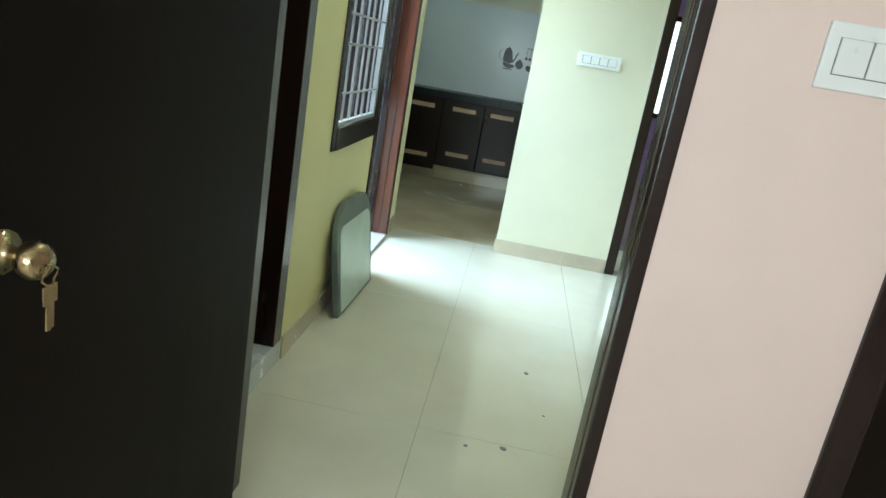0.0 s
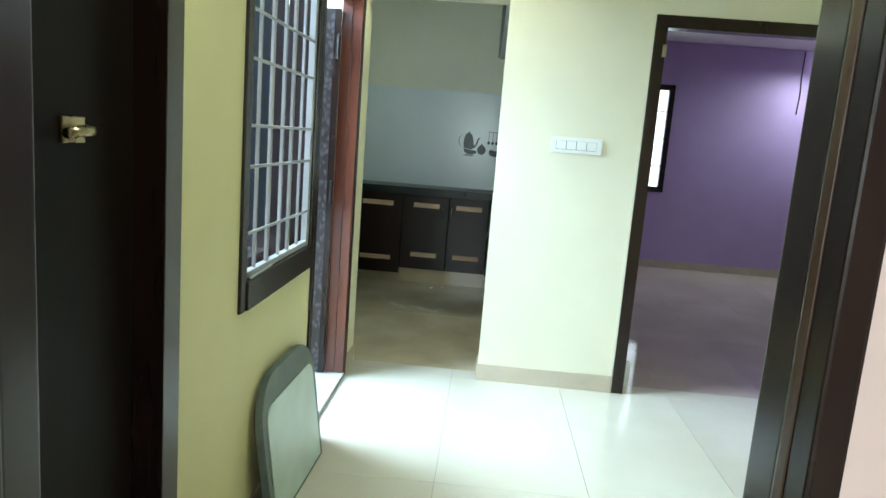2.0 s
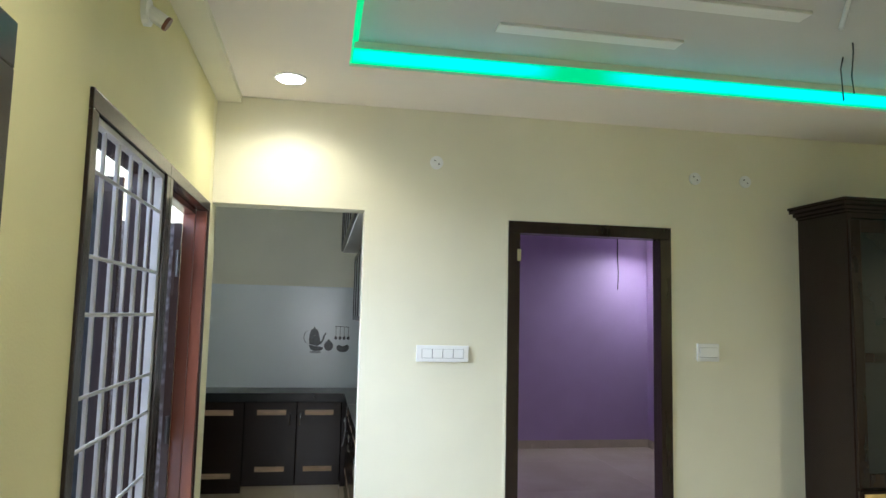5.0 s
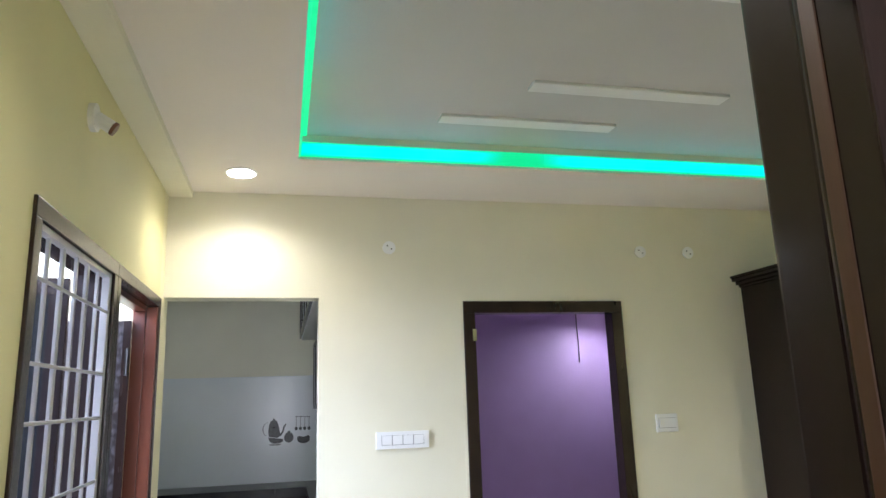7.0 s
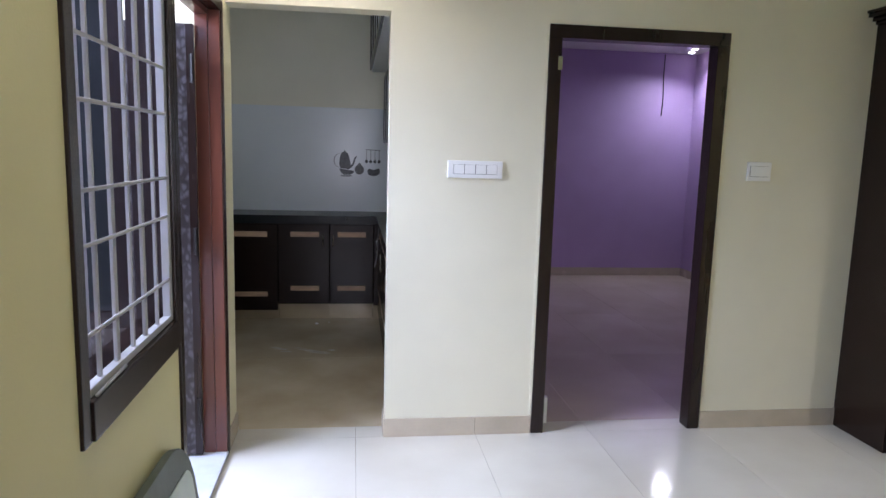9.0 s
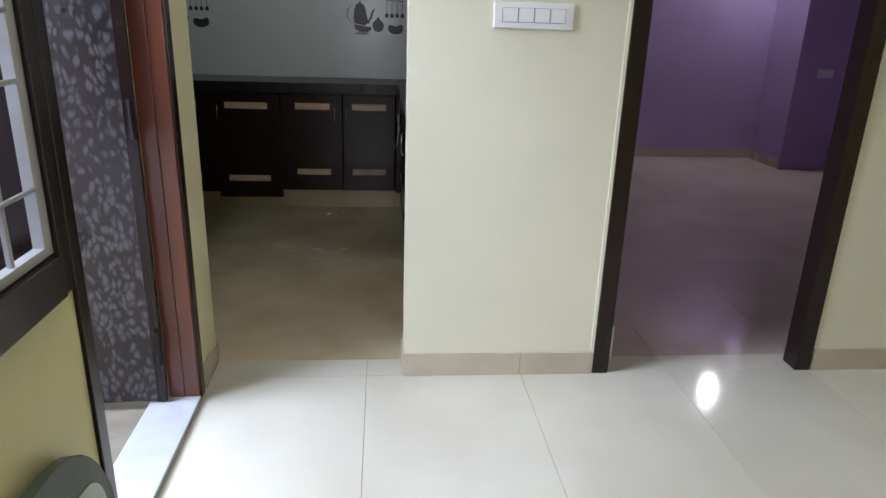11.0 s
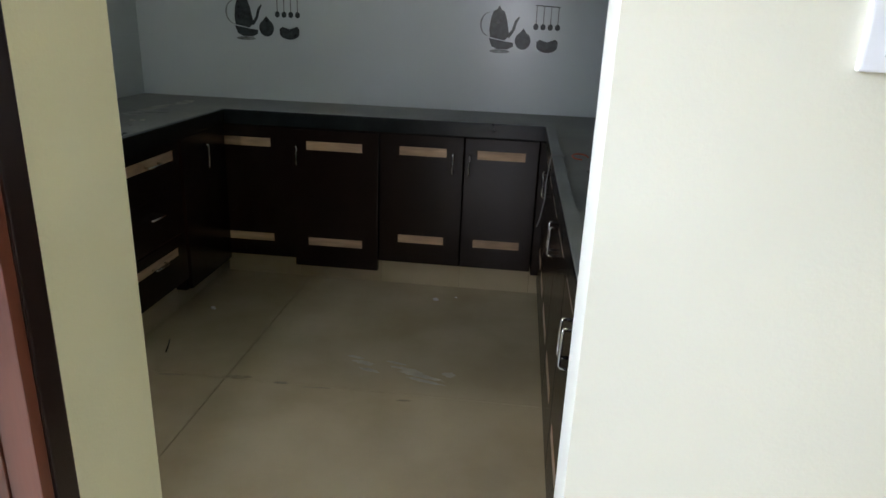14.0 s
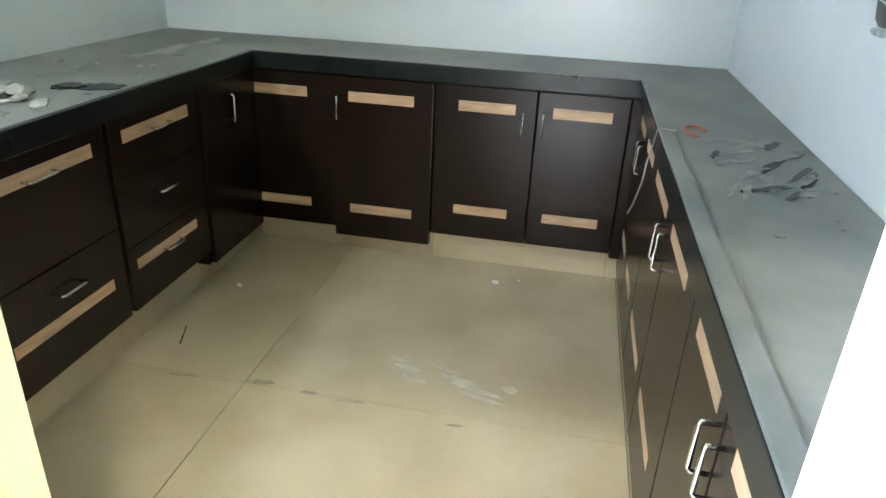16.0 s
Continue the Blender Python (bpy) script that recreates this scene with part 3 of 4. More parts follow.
for z in (1.93, 1.72, 1.577, 1.376, 1.25, 1.042):
    bm = bmesh.new()
    tube(bm, [(gx + 0.010, 3.815, z), (gx + 0.010, 4.520, z)], 0.0055, 8)
    under(grill, mesh_ob("cross_bar", bm, GRILL, True))
latch = root("window_stay", -0.89, 3.82, 0.896, "small white metal window stay resting on the rail", "window stay")
bm = bmesh.new()
tube(bm, [(-0.890, 3.83, 0.900), (-0.893, 3.92, 0.900), (-0.892, 4.04, 0.904)], 0.005, 6)
under(latch, mesh_ob("stay_rod", bm, GRILL, True))


def casement(y, swing, pane):
    """A dark casement with two panes, hinged at y on the outer side of the wall."""
    r = root("window_casement", XO - 0.005, y, 0.86, "dark brown glazed casement opened outwards", "casement", "casements of the balcony window")
    bm = bmesh.new()
    for a in ((-0.36, 0, -0.015, 0.015, 0, 0.06), (-0.36, 0, -0.015, 0.015, 1.14, 1.20), (-0.06, 0, -0.0148, 0.0148, 0.06, 1.14), (-0.36, -0.30, -0.0148, 0.0148, 0.06, 1.14)):
        add_box(bm, *a, bevel=0.003)
    f = mesh_ob("sash", bm, LILAC if pane is LILAC else DARKWOOD)
    g = box("pane", -0.30, -0.06, -0.003, 0.003, 0.06, 1.14, pane)
    f.parent = g.parent = r
    r.rotation_euler = (0, 0, radians(swing))


casement(3.80, -8, LILAC)
casement(4.19, 4, DARKGLASS)
casement(4.21, -6, LILAC)
casement(4.60, 6, DARKGLASS)

# bedroom window
door_frame("window_2", "y", 1.122, 1.977, 2.216, BB - 0.012, BB + 0.06, 0.066, DARKWOOD, "dark brown bedroom window frame", sill=0.933)
structure(box("sill_bedroom_window", 1.188, 1.911, BB - 0.012, BB + 0.06, 0.933, 0.998, DARKWOOD, 0.003), "dark brown window rail", "sill")
bars = root("bedroom_window_bars", 1.55, BB + 0.02, 0.998, "thin dark bars across the bedroom window", "grill")
for z in (1.25, 1.58, 1.90):
    under(bars, box("bar", 1.190, 1.909, BB + 0.015, BB + 0.025, z - 0.006, z + 0.006, DARKWOOD))
structure(box("backdrop_bedroom", -0.5, 3.8, BB + 0.9, BB + 0.95, 0.2, 3.2, DAY), "bright hazy daylight outside the bedroom window", "backdrop")
# Unseen glowing panel and frame for the added front window.
structure(box("backdrop_front", -2.6, 1.4, -2.3, -2.25, 0.3, 3.0, DAY), "unseen glowing panel outside the added front window", "backdrop")
door_frame("window_3", "y", -1.6, 0.4, 2.2, -1.51, -1.60, 0.06, DARKWOOD, "dark brown frame of the added, unseen front window", sill=0.8)


# ---- lamps ----
def downlight(name, x, y, z, r, label):
    t = root(name, x, y, z, label, "ceiling lamp", "recessed downlights")
    bm = bmesh.new()
    prism(bm, ellipse(x, y, r, r, 28), "z", z - 0.006, z + 0.004)
    bm2 = bmesh.new()
    prism(bm2, ellipse(x, y, r * 0.84, r * 0.84, 28), "z", z - 0.010, z - 0.0065)
    under(t, mesh_ob("trim_ring", bm, WHITE), tagged(mesh_ob("diffuser", bm2, LAMP_ON), "lit diffuser"))


# Only the first stands for a known lamp; the other two are added.
for x, y in ((-0.52, 5.25), (-0.30, 3.05), (3.2, 2.85)):
    downlight("hall_lamp_and_added", x, y, CZ - 0.001, 0.075, "round recessed ceiling lamp switched on, one real and two added")
for dx, dy in ((0.0, 0.0), (0.09, 0.27)):
    downlight("bedroom_downlight", 3.56 + dx, 9.80 + dy, 2.718, 0.04, "round bedroom ceiling lamp switched on")

# strip of coloured light behind the tray's edge; its cast glow is built in
strip = root("led_strip", TX0, TY1, CZ + 0.06, "green and cyan glowing LED strip round the ceiling tray", "LED strip")
zs = (CZ + 0.012, CZ + 0.082)
for a, b_ in ((TX0 + 0.012, 0.95), (0.95, 2.2), (2.2, TX1 - 0.012)):
    under(strip, box("light_run", a, b_, TY1 - 0.012, TY1 - 0.001, *zs, LED, 0.003))
under(strip, box("light_run", TX0 + 0.001, TX0 + 0.012, TY0, TY1, *zs, LED, 0.003))
under(strip, box("light_run", TX1 - 0.012, TX1 - 0.001, TY0, TY1, *zs, LED, 0.003))
# Flat glowing strip stands in for LED light cast on the tray ceiling.
under(strip, box("light_run", TX0 + 0.013, TX0 + 0.036, TY0, TY1 - 0.013, 2.808, 2.8195, LED, 0.003))

bulb = root("wall_lamp_holder", L, 4.15, 2.49, "white wall lamp holder with a dark red socket", "lamp holder")
bm = bmesh.new()
prism(bm, ellipse(4.15, 2.49, 0.045, 0.045, 20), "x", L, L + 0.018)
under(bulb, mesh_ob("rose", bm, PLASTIC))
bm = bmesh.new()
d = Vector((0.75, 0.15, -0.45)).normalized()
c = Vector((L + 0.015, 4.15, 2.49))
tube(bm, [c, c + d * 0.03, c + d * 0.055], 0.022, 14)
under(bulb, mesh_ob("holder", bm, PLASTIC, False))
bm = bmesh.new()
tube(bm, [c + d * 0.055, c + d * 0.066], 0.0225, 14)
under(bulb, tagged(mesh_ob("socket", bm, REDWOOD), "dark red socket"))


# ---- switches and ceiling roses ----
def switch_plate(x0, x1, z0, z1, y, keys, label):
    r = root("switch_plate", (x0 + x1) / 2, y, z0, label, "switch", "switch plates")
    under(r, box("plate", x0, x1, y - 0.012, y, z0, z1, PLASTIC, 0.004))
    m, g = (z1 - z0) * 0.22, 0.004
    a0, a1 = x0 + (x1 - x0) * 0.1, x1 - (x1 - x0) * 0.1
    w = (a1 - a0) / keys
    under(r, box("key_gap", a0, a1, y - 0.0128, y - 0.0115, z0 + m, z1 - m, GROOVE))
    for i in range(keys):
        under(r, box("rocker", a0 + i * w + g / 2, a0 + (i + 1) * w - g / 2, y - 0.017, y - 0.013, z0 + m + 0.002, z1 - m - 0.001, PLASTIC, 0.0012))


switch_plate(0.162, 0.440, 1.354, 1.440, W, 4, "white plastic switch plate with four rockers")
switch_plate(1.757, 1.891, 1.372, 1.472, W, 1, "white plastic single switch plate")
switch_plate(0.432, 0.675, 1.340, 1.470, E0, 3, "large white switch plate on the peach wall")
switch_plate(4.03, 4.19, 0.915, 0.995, 9.68, 2, "white plastic switch plate on the violet pillar")
for x in (0.246, 1.76, 2.08):
    r = root("ceiling_box", x, W, 2.415, "small round white wire cover on the wall", "wire cover", "round wire covers")
    bm = bmesh.new()
    prism(bm, ellipse(x, 2.415, 0.036, 0.036, 20), "y", W - 0.008, W)
    under(r, mesh_ob("cover", bm, PLASTIC))
    bm = bmesh.new()
    for dx, dz in ((-0.010, 0.010), (0.012, -0.008)):
        prism(bm, ellipse(x + dx, 2.415 + dz, 0.004, 0.004, 8), "y", W - 0.0105, W - 0.0085)
    under(r, tagged(mesh_ob("screw", bm, IRON), "dark screws"))


def cable(name, pts, radius, material, label):
    bm = bmesh.new()
    tube(bm, pts, radius, 6)
    return tagged(mesh_ob(name, bm, material, True), label, "cable")


cable("hanging_wire", [(1.90, 4.55, 2.82), (1.91, 4.56, 2.78), (1.95, 4.62, 2.70), (1.96, 4.62, 2.62)], 0.003, IRON, "loose dark wire hanging from the ceiling tray")
cable("hanging_wire", [(1.98, 4.70, 2.82), (2.00, 4.74, 2.78), (2.08, 4.82, 2.66)], 0.003, IRON, "loose dark wire hanging from the ceiling tray")
cable("hanging_wire", [(1.58, 4.20, 2.82), (1.60, 4.24, 2.80), (1.66, 4.34, 2.77)], 0.010, WHITE, "white conduit end hanging from the ceiling tray")
cable("wall_wire", [(3.41, BB - 0.004, 2.70), (3.405, BB - 0.006, 2.45), (3.42, BB - 0.004, 2.20), (3.41, BB - 0.004, 1.98)], 0.006, IRON, "loose dark wire on the violet wall")

# ---- leaning board ----
board = root("leaning_board", -0.80, 4.18, 0.0, "pale board with a grey rounded rim leaning on the wall", "board")


def round_top(u0, u1, v0, v1, r, n=7):
    pts = [(u0, v0), (u1, v0)]
    pts += [(u1 - r + r * math.cos(a), v1 - r + r * math.sin(a)) for a in [i * math.pi / 2 / n for i in range(n + 1)]]
    pts += [(u0 + r + r * math.cos(a), v1 - r + r * math.sin(a)) for a in [math.pi / 2 + i * math.pi / 2 / n for i in range(n + 1)]]
    return pts


bm = bmesh.new()
prism(bm, round_top(-0.31, 0.31, 0, 0.53, 0.17), "x", -0.014, 0.014)
bmesh.ops.bevel(bm, geom=list(bm.edges), offset=0.003, segments=1, affect="EDGES", clamp_overlap=True)
rim = mesh_ob("rim", bm, BOARD_RIM)
bm = bmesh.new()
prism(bm, round_top(-0.272, 0.272, 0.018, 0.43, 0.06), "x", 0.0145, 0.018)
face = mesh_ob("face", bm, BOARD)
rim.parent = face.parent = board
board.rotation_euler = (0, radians(-8), radians(-1.5))

# ---- showcase beside the far wall ----
SX, SY = 2.42, 5.22
case = root("showcase_cabinet", SX, SY, 0.0, "dark brown wooden showcase with glass doors and a moulded cornice", "cabinet")
under(case, boxes("body", [(SX, SX + 0.03, SY, W, 0, 2.20), (3.87, 3.90, SY, W, 0, 2.20), (SX + 0.03, 3.87, W - 0.02, W - 0.002, 0, 2.20), (SX + 0.03, 3.87, SY, W - 0.02, 2.17, 2.20),
                           (SX + 0.03, 3.87, SY, W - 0.02, 0.72, 0.75), (SX + 0.03, 3.87, SY + 0.02, W - 0.02, 1.45, 1.47), (SX + 0.03, 3.87, SY, W - 0.02, 0.0, 0.06)], CABWOOD, 0.002))
bm = bmesh.new()
for k, (e, z0, z1) in enumerate(((0.015, 2.20, 2.215), (0.035, 2.215, 2.235), (0.06, 2.235, 2.255), (0.07, 2.255, 2.27))):
    add_box(bm, SX - e, 3.90 + e, SY - e, W - 0.002, z0, z1, bevel=0.004)
under(case, mesh_ob("cornice", bm, CABWOOD))
for i in range(3):
    x0 = SX + 0.004 + i * 0.492
    x1 = x0 + 0.488
    d_ = boxes("door", [(x0, x0 + 0.06, SY - 0.022, SY - 0.001, 0.76, 2.16), (x1 - 0.06, x1, SY - 0.022, SY - 0.001, 0.76, 2.16), (x0 + 0.06, x1 - 0.06, SY - 0.022, SY - 0.001, 0.76, 0.83), (x0 + 0.06, x1 - 0.06, SY - 0.022, SY - 0.001, 2.09, 2.16),
                       (x0 + 0.06, x1 - 0.06, SY - 0.020, SY - 0.003, 1.40, 1.45)], CABWOOD, 0.003)
    under(case, d_, tagged(box("pane", x0 + 0.06, x1 - 0.06, SY - 0.014, SY - 0.009, 0.83, 2.09, DARKGLASS), "dark reflecting glass"))
    under(case, box("lower_door", x0, x1, SY - 0.022, SY - 0.001, 0.065, 0.745, CABWOOD, 0.004))
    bm = bmesh.new()
    tube(bm, [(x1 - 0.03, SY - 0.024, 1.30), (x1 - 0.03, SY - 0.045, 1.31), (x1 - 0.03, SY - 0.045, 1.41), (x1 - 0.03, SY - 0.024, 1.42)], 0.004, 6)
    under(case, tagged(mesh_ob("handle", bm, CHROME, True), "chrome bow handle"))
ply = root("plywood_sheet", 2.86, SY - 0.13, 0.0, "yellow plywood sheet leaning against the showcase", "plywood")
ob = box("sheet", -0.42, 0.55, -0.009, 0.009, 0.0, 0.74, PLY, 0.002)
ob.parent = ply
ply.rotation_euler = (radians(-7), radians(0), 0)

# ---- kitchen ----
CT = 0.912


def handle_part(parent, a, b, out, r=0.0045):
    """A chrome bow handle from a to b, standing out along the vector out."""
    a, b, out = Vector(a), Vector(b), Vector(out)
    bm = bmesh.new()
    e = (b - a).normalized() * 0.012
    tube(bm, [a, a + out * 0.9, a + out + e * 0.6, b + out - e * 0.6, b + out * 0.9, b], r, 8)
    ob = tagged(mesh_ob("handle", bm, CHROME, True), "chrome bow handle")
    ob.parent = parent


def unit(name, x, y, turn, width, depth, fronts, label, foot=0.13):
    """A base unit with its front along local x at y = 0, looking to -y. fronts: (x0, x1, z0, z1, strips, handles, proud)."""
    r = root(name, x, y, 0.0, label, "kitchen cabinet", "kitchen base units")
    body = boxes("body", [(0.0, width, 0.004, depth, foot, CT - 0.045)], CABWOOD, 0.002)
    body.parent = r
    kick = tagged(box("plinth", 0.0, width, 0.055, 0.07, 0.0, foot, FLOOR_KITCHEN), "beige tiled plinth")
    kick.parent = r
    for x0, x1, z0, z1, strips, handles, proud in fronts:
        f = box("door", x0 + 0.0015, x1 - 0.0015, -0.018 - proud, 0.003, z0, z1, CABWOOD, 0.004)
        f.parent = r
        for s0, s1, t0, t1 in strips:
            s = tagged(box("inlay", s0, s1, -0.0195 - proud, -0.0175 - proud, t0, t1, INLAY), "pale beech inlay strip")
            s.parent = f
        for a, b in handles:
            handle_part(f, (a[0], -0.018 - proud, a[1]), (b[0], -0.018 - proud, b[1]), (0, -0.028, 0))
    r.rotation_euler = (0, 0, radians(turn))
    return r


FY = 8.075
TOP = CT - 0.055


def back_door(x0, x1, s0, s1, hx, z0, proud, low=0.215):
    u0 = x0
    strips = [(s0 - u0, s1 - u0, 0.728, 0.772), (s0 - u0, s1 - u0, low, low + 0.042)]
    hs = [((hx - u0, 0.652), (hx - u0, 0.748))] if hx else []
    unit("base_unit", x0, FY, 0, x1 - x0, KB - 0.02 - FY, [(0.0, x1 - x0, z0, TOP - 0.025, strips, hs, proud)],
         "dark wenge base unit with beech inlays under the granite counter", foot=0.14)


back_door(-1.80, -1.385, -1.762, -1.505, None, 0.128, 0.0)
back_door(-1.383, -0.932, -1.308, -1.018, -1.355, 0.095, 0.020)
back_door(-0.930, -0.500, -0.828, -0.588, -0.553, 0.155, 0.004, 0.262)
back_door(-0.498, -0.125, -0.432, -0.192, -0.470, 0.155, 0.004, 0.262)

unit("base_unit", -0.122, FY, 0, KR - 0.02 + 0.122, KB - 0.02 - FY, [(0.0, 0.12, 0.13, TOP - 0.025, [], [], 0.004)], "plain dark wenge filler unit in the counter's corner", foot=0.13)

# left run, fronts look to +x
FXL = -1.765


def left_unit(y0, y1, fronts, label, foot=0.17):
    unit("base_unit", FXL, y0, 90, y1 - y0, FXL - KL - 0.02, [(a - y0, b - y0, z0, z1, [(p - y0, q - y0, r, s) for p, q, r, s in st], [((h[0] - y0, h[2]), (h[1] - y0, h[2])) if h[0] != h[1] else ((h[0] - y0, h[2]), (h[0] - y0, h[3])) for h in hs], 0.0) for a, b, z0, z1, st, hs in fronts], label, foot=foot)


left_unit(7.565, 8.055, [(7.58, 8.05, 0.105, 0.835, [], [(7.80, 7.80, 0.66, 0.77)])], "dark wenge corner unit with a chrome handle", 0.10)
left_unit(7.035, 7.56, [(7.04, 7.555, 0.62, 0.835, [(7.105, 7.495, 0.752, 0.795)], [(7.26, 7.36, 0.765)]),
                        (7.04, 7.555, 0.405, 0.617, [], [(7.245, 7.345, 0.545)]),
                        (7.04, 7.555, 0.172, 0.402, [(7.085, 7.470, 0.315, 0.352)], [(7.24, 7.34, 0.325)])], "dark wenge drawer unit with beech inlays and bow handles")
left_unit(6.40, 7.03, [(6.42, 7.02, 0.50, 0.835, [(6.50, 6.958, 0.752, 0.793)], [(6.68, 6.79, 0.765)]),
                       (6.42, 7.02, 0.172, 0.497, [(6.53, 6.955, 0.305, 0.343)], [(6.71, 6.81, 0.412)])], "dark wenge drawer unit with beech inlays and bow handles")
left_unit(5.77, 6.395, [(5.775, 6.39, 0.172, 0.835, [(5.85, 6.30, 0.752, 0.793), (5.85, 6.30, 0.25, 0.29)], [(6.33, 6.33, 0.66, 0.77)])], "dark wenge base unit with beech inlays")

# right run, fronts look to -x
FXR = -0.068


def right_unit(y0, y1, s0, s1, hy):
    w = y1 - y0
    f = [(0.0, w, 0.10, 0.838, [(y1 - s1, y1 - s0, 0.757, 0.797), (y1 - s1, y1 - s0, 0.275, 0.315)], [((y1 - hy, 0.655), (y1 - hy, 0.752))], 0.0)]
    unit("base_unit", FXR, y1, -90, w, KR - 0.02 - FXR, f, "dark wenge base unit with upright chrome handles", foot=0.10)


right_unit(5.76, 6.095, 5.80, 6.02, 6.07)
right_unit(6.10, 6.445, 6.145, 6.375, 6.125)
right_unit(6.45, 6.885, 6.55, 6.83, 6.855)
right_unit(6.89, 7.29, 6.96, 7.265, 6.92)
right_unit(7.295, 7.68, 7.40, 7.62, 7.65)
right_unit(7.685, 8.05, 7.75, 7.95, 7.72)


# counter: granite slabs with a polished dark nosing
counter = root("granite_counter", -1.0, 8.2, CT - 0.045, "dusty dark granite counter with a polished edge round three walls", "counter")
CF, CLX, CRX = 8.035, -1.735, -0.108
under(counter, boxes("slab", [(KL + 0.011, KR - 0.011, CF + 0.022, KB - 0.011, CT - 0.03, CT), (KL + 0.011, CLX - 0.022, W + T + 0.002, CF + 0.022, CT - 0.03, CT),
                              (CRX + 0.022, KR - 0.011, W + T + 0.002, CF + 0.022, CT - 0.03, CT)], GRANITE))
under(counter, boxes("nosing", [(CLX - 0.022, CRX + 0.022, CF, CF + 0.022, CT - 0.072, CT), (CLX - 0.022, CLX, W + T + 0.002, CF, CT - 0.072, CT), (CRX, CRX + 0.022, W + T + 0.002, CF, CT - 0.072, CT)], GRANITE_EDGE, 0.004))
under(counter, boxes("raised_lip", [(CRX + 0.001, CRX + 0.040, W + T + 0.002, CF, CT + 0.0005, CT + 0.010)], GRANITE, 0.003))


# wall cabinet and loft on the right-hand wall
def glazed_cabinet(name, x0, z0, z1, y0, y1, n, label):
    r = root(name, x0, y0, z0, label, "wall cabinet")
    under(r, boxes("carcass", [(x0 + 0.02, KR - 0.010, y0, y1, z0, z0 + 0.03), (x0 + 0.02, KR - 0.010, y0, y1, z1 - 0.02, z1), (x0 + 0.02, KR - 0.010, y0, y0 + 0.02, z0 + 0.03, z1 - 0.02), (x0 + 0.02, KR - 0.010, y1 - 0.02, y1, z0 + 0.03, z1 - 0.02)], WHITE, 0.002))
    w = (y1 - y0) / n
    for i in range(n):
        a, b = y0 + i * w + 0.002, y0 + (i + 1) * w - 0.002
        under(r, boxes("door", [(x0, x0 + 0.019, a, b, z0 + 0.012, z0 + 0.05), (x0, x0 + 0.019, a, b, z1 - 0.045, z1 - 0.005), (x0, x0 + 0.019, a, a + 0.045, z0 + 0.05, z1 - 0.045), (x0, x0 + 0.019, b - 0.045, b, z0 + 0.05, z1 - 0.045)], DARKWOOD, 0.002),
              tagged(box("panel", x0 + 0.006, x0 + 0.012, a + 0.045, b - 0.045, z0 + 0.05, z1 - 0.045, FROST), "frosted grey glass"))


glazed_cabinet("wall_cabinet", -0.038, 1.528, 2.128, 6.2, KB - 0.012, 6, "dark framed wall cabinet with frosted glass doors")
glazed_cabinet("loft_cabinet", -0.165, 2.165, 2.68, 5.78, KB - 0.005, 6, "dark framed loft cabinet under the kitchen ceiling")


# printed pots on the tiles
def motif(name, place):
    """Kettle, tureen, pot, bowl and hanging ladles; place(u, v, d) gives the world point. About 0.43 wide."""
    r = root(name, *place(0.22, 0.0, 0.0), "dark printed pots and ladles on a white tile", "tile print", "printed pots on the tiles", "")

    def flat(outline, d0=0.0008, part="print", m=PRINT):
        bm = bmesh.new()
        lo = [bm.verts.new(place(u, v, 0.0)) for u, v in outline]
        hi = [bm.verts.new(place(u, v, d0)) for u, v in outline]
        bm.faces.new(hi)
        k = len(outline)
        for i in range(k):
            bm.faces.new((lo[i], lo[(i + 1) % k], hi[(i + 1) % k], hi[i]))
        under(r, mesh_ob(part, bm, m))
    # kettle: body, spout, lid
    flat([(0.070, 0.075), (0.148, 0.060), (0.172, 0.085), (0.165, 0.120), (0.154, 0.172), (0.140, 0.208), (0.124, 0.216), (0.112, 0.238), (0.102, 0.218), (0.082, 0.208), (0.070, 0.170), (0.064, 0.115)], part="kettle")
    flat([(0.160, 0.085), (0.185, 0.120), (0.196, 0.160), (0.218, 0.186), (0.222, 0.178), (0.208, 0.150), (0.200, 0.115), (0.172, 0.072)], part="spout")
    ring = [(0.060 - 0.050 * math.sin(a), 0.140 + 0.062 * math.cos(a)) for a in [i * math.pi / 10 for i in range(11)]]
    flat([(u + 0.003, v) for u, v in ring] + [(u + 0.012, v) for u, v in reversed(ring)], part="kettle_handle", m=PRINT_PALE)
    flat([(0.064, 0.070), (0.080, 0.030), (0.110, 0.015), (0.165, 0.015), (0.195, 0.030), (0.196, 0.050), (0.150, 0.056)], 0.0012, part="tureen")
    flat(ellipse(0.125, 0.004, 0.055, 0.010, 18), part="shade_ring", m=PRINT_PALE)
    flat(ellipse(0.245, 0.062, 0.042, 0.045, 20), part="pot")
    flat([(0.225, 0.100), (0.245, 0.126), (0.265, 0.100)], 0.0012, part="pot_lid")
    flat(ellipse(0.375, 0.040, 0.056, 0.034, 20, math.pi, math.tau) + [(0.431, 0.062), (0.418, 0.076), (0.375, 0.060), (0.335, 0.072), (0.319, 0.060)], part="bowl")
    flat([(0.300, 0.246), (0.432, 0.240), (0.432, 0.235), (0.300, 0.241)], part="rail")
    for i in range(4):
        u = 0.306 + i * 0.038
        flat([(u, 0.240), (u + 0.006, 0.240), (u + 0.006, 0.150), (u, 0.150)], part="ladle_stem", m=PRINT_PALE)
        flat(ellipse(u + 0.003, 0.136, 0.014, 0.016, 12), 0.0012, part="ladle_cup")


motif("printed_pots", lambda u, v, d: (-0.495 + u, KB - 0.0092 - d, 1.232 + v))
motif("printed_pots", lambda u, v, d: (-1.905 + u, KB - 0.0092 - d, 1.240 + v))
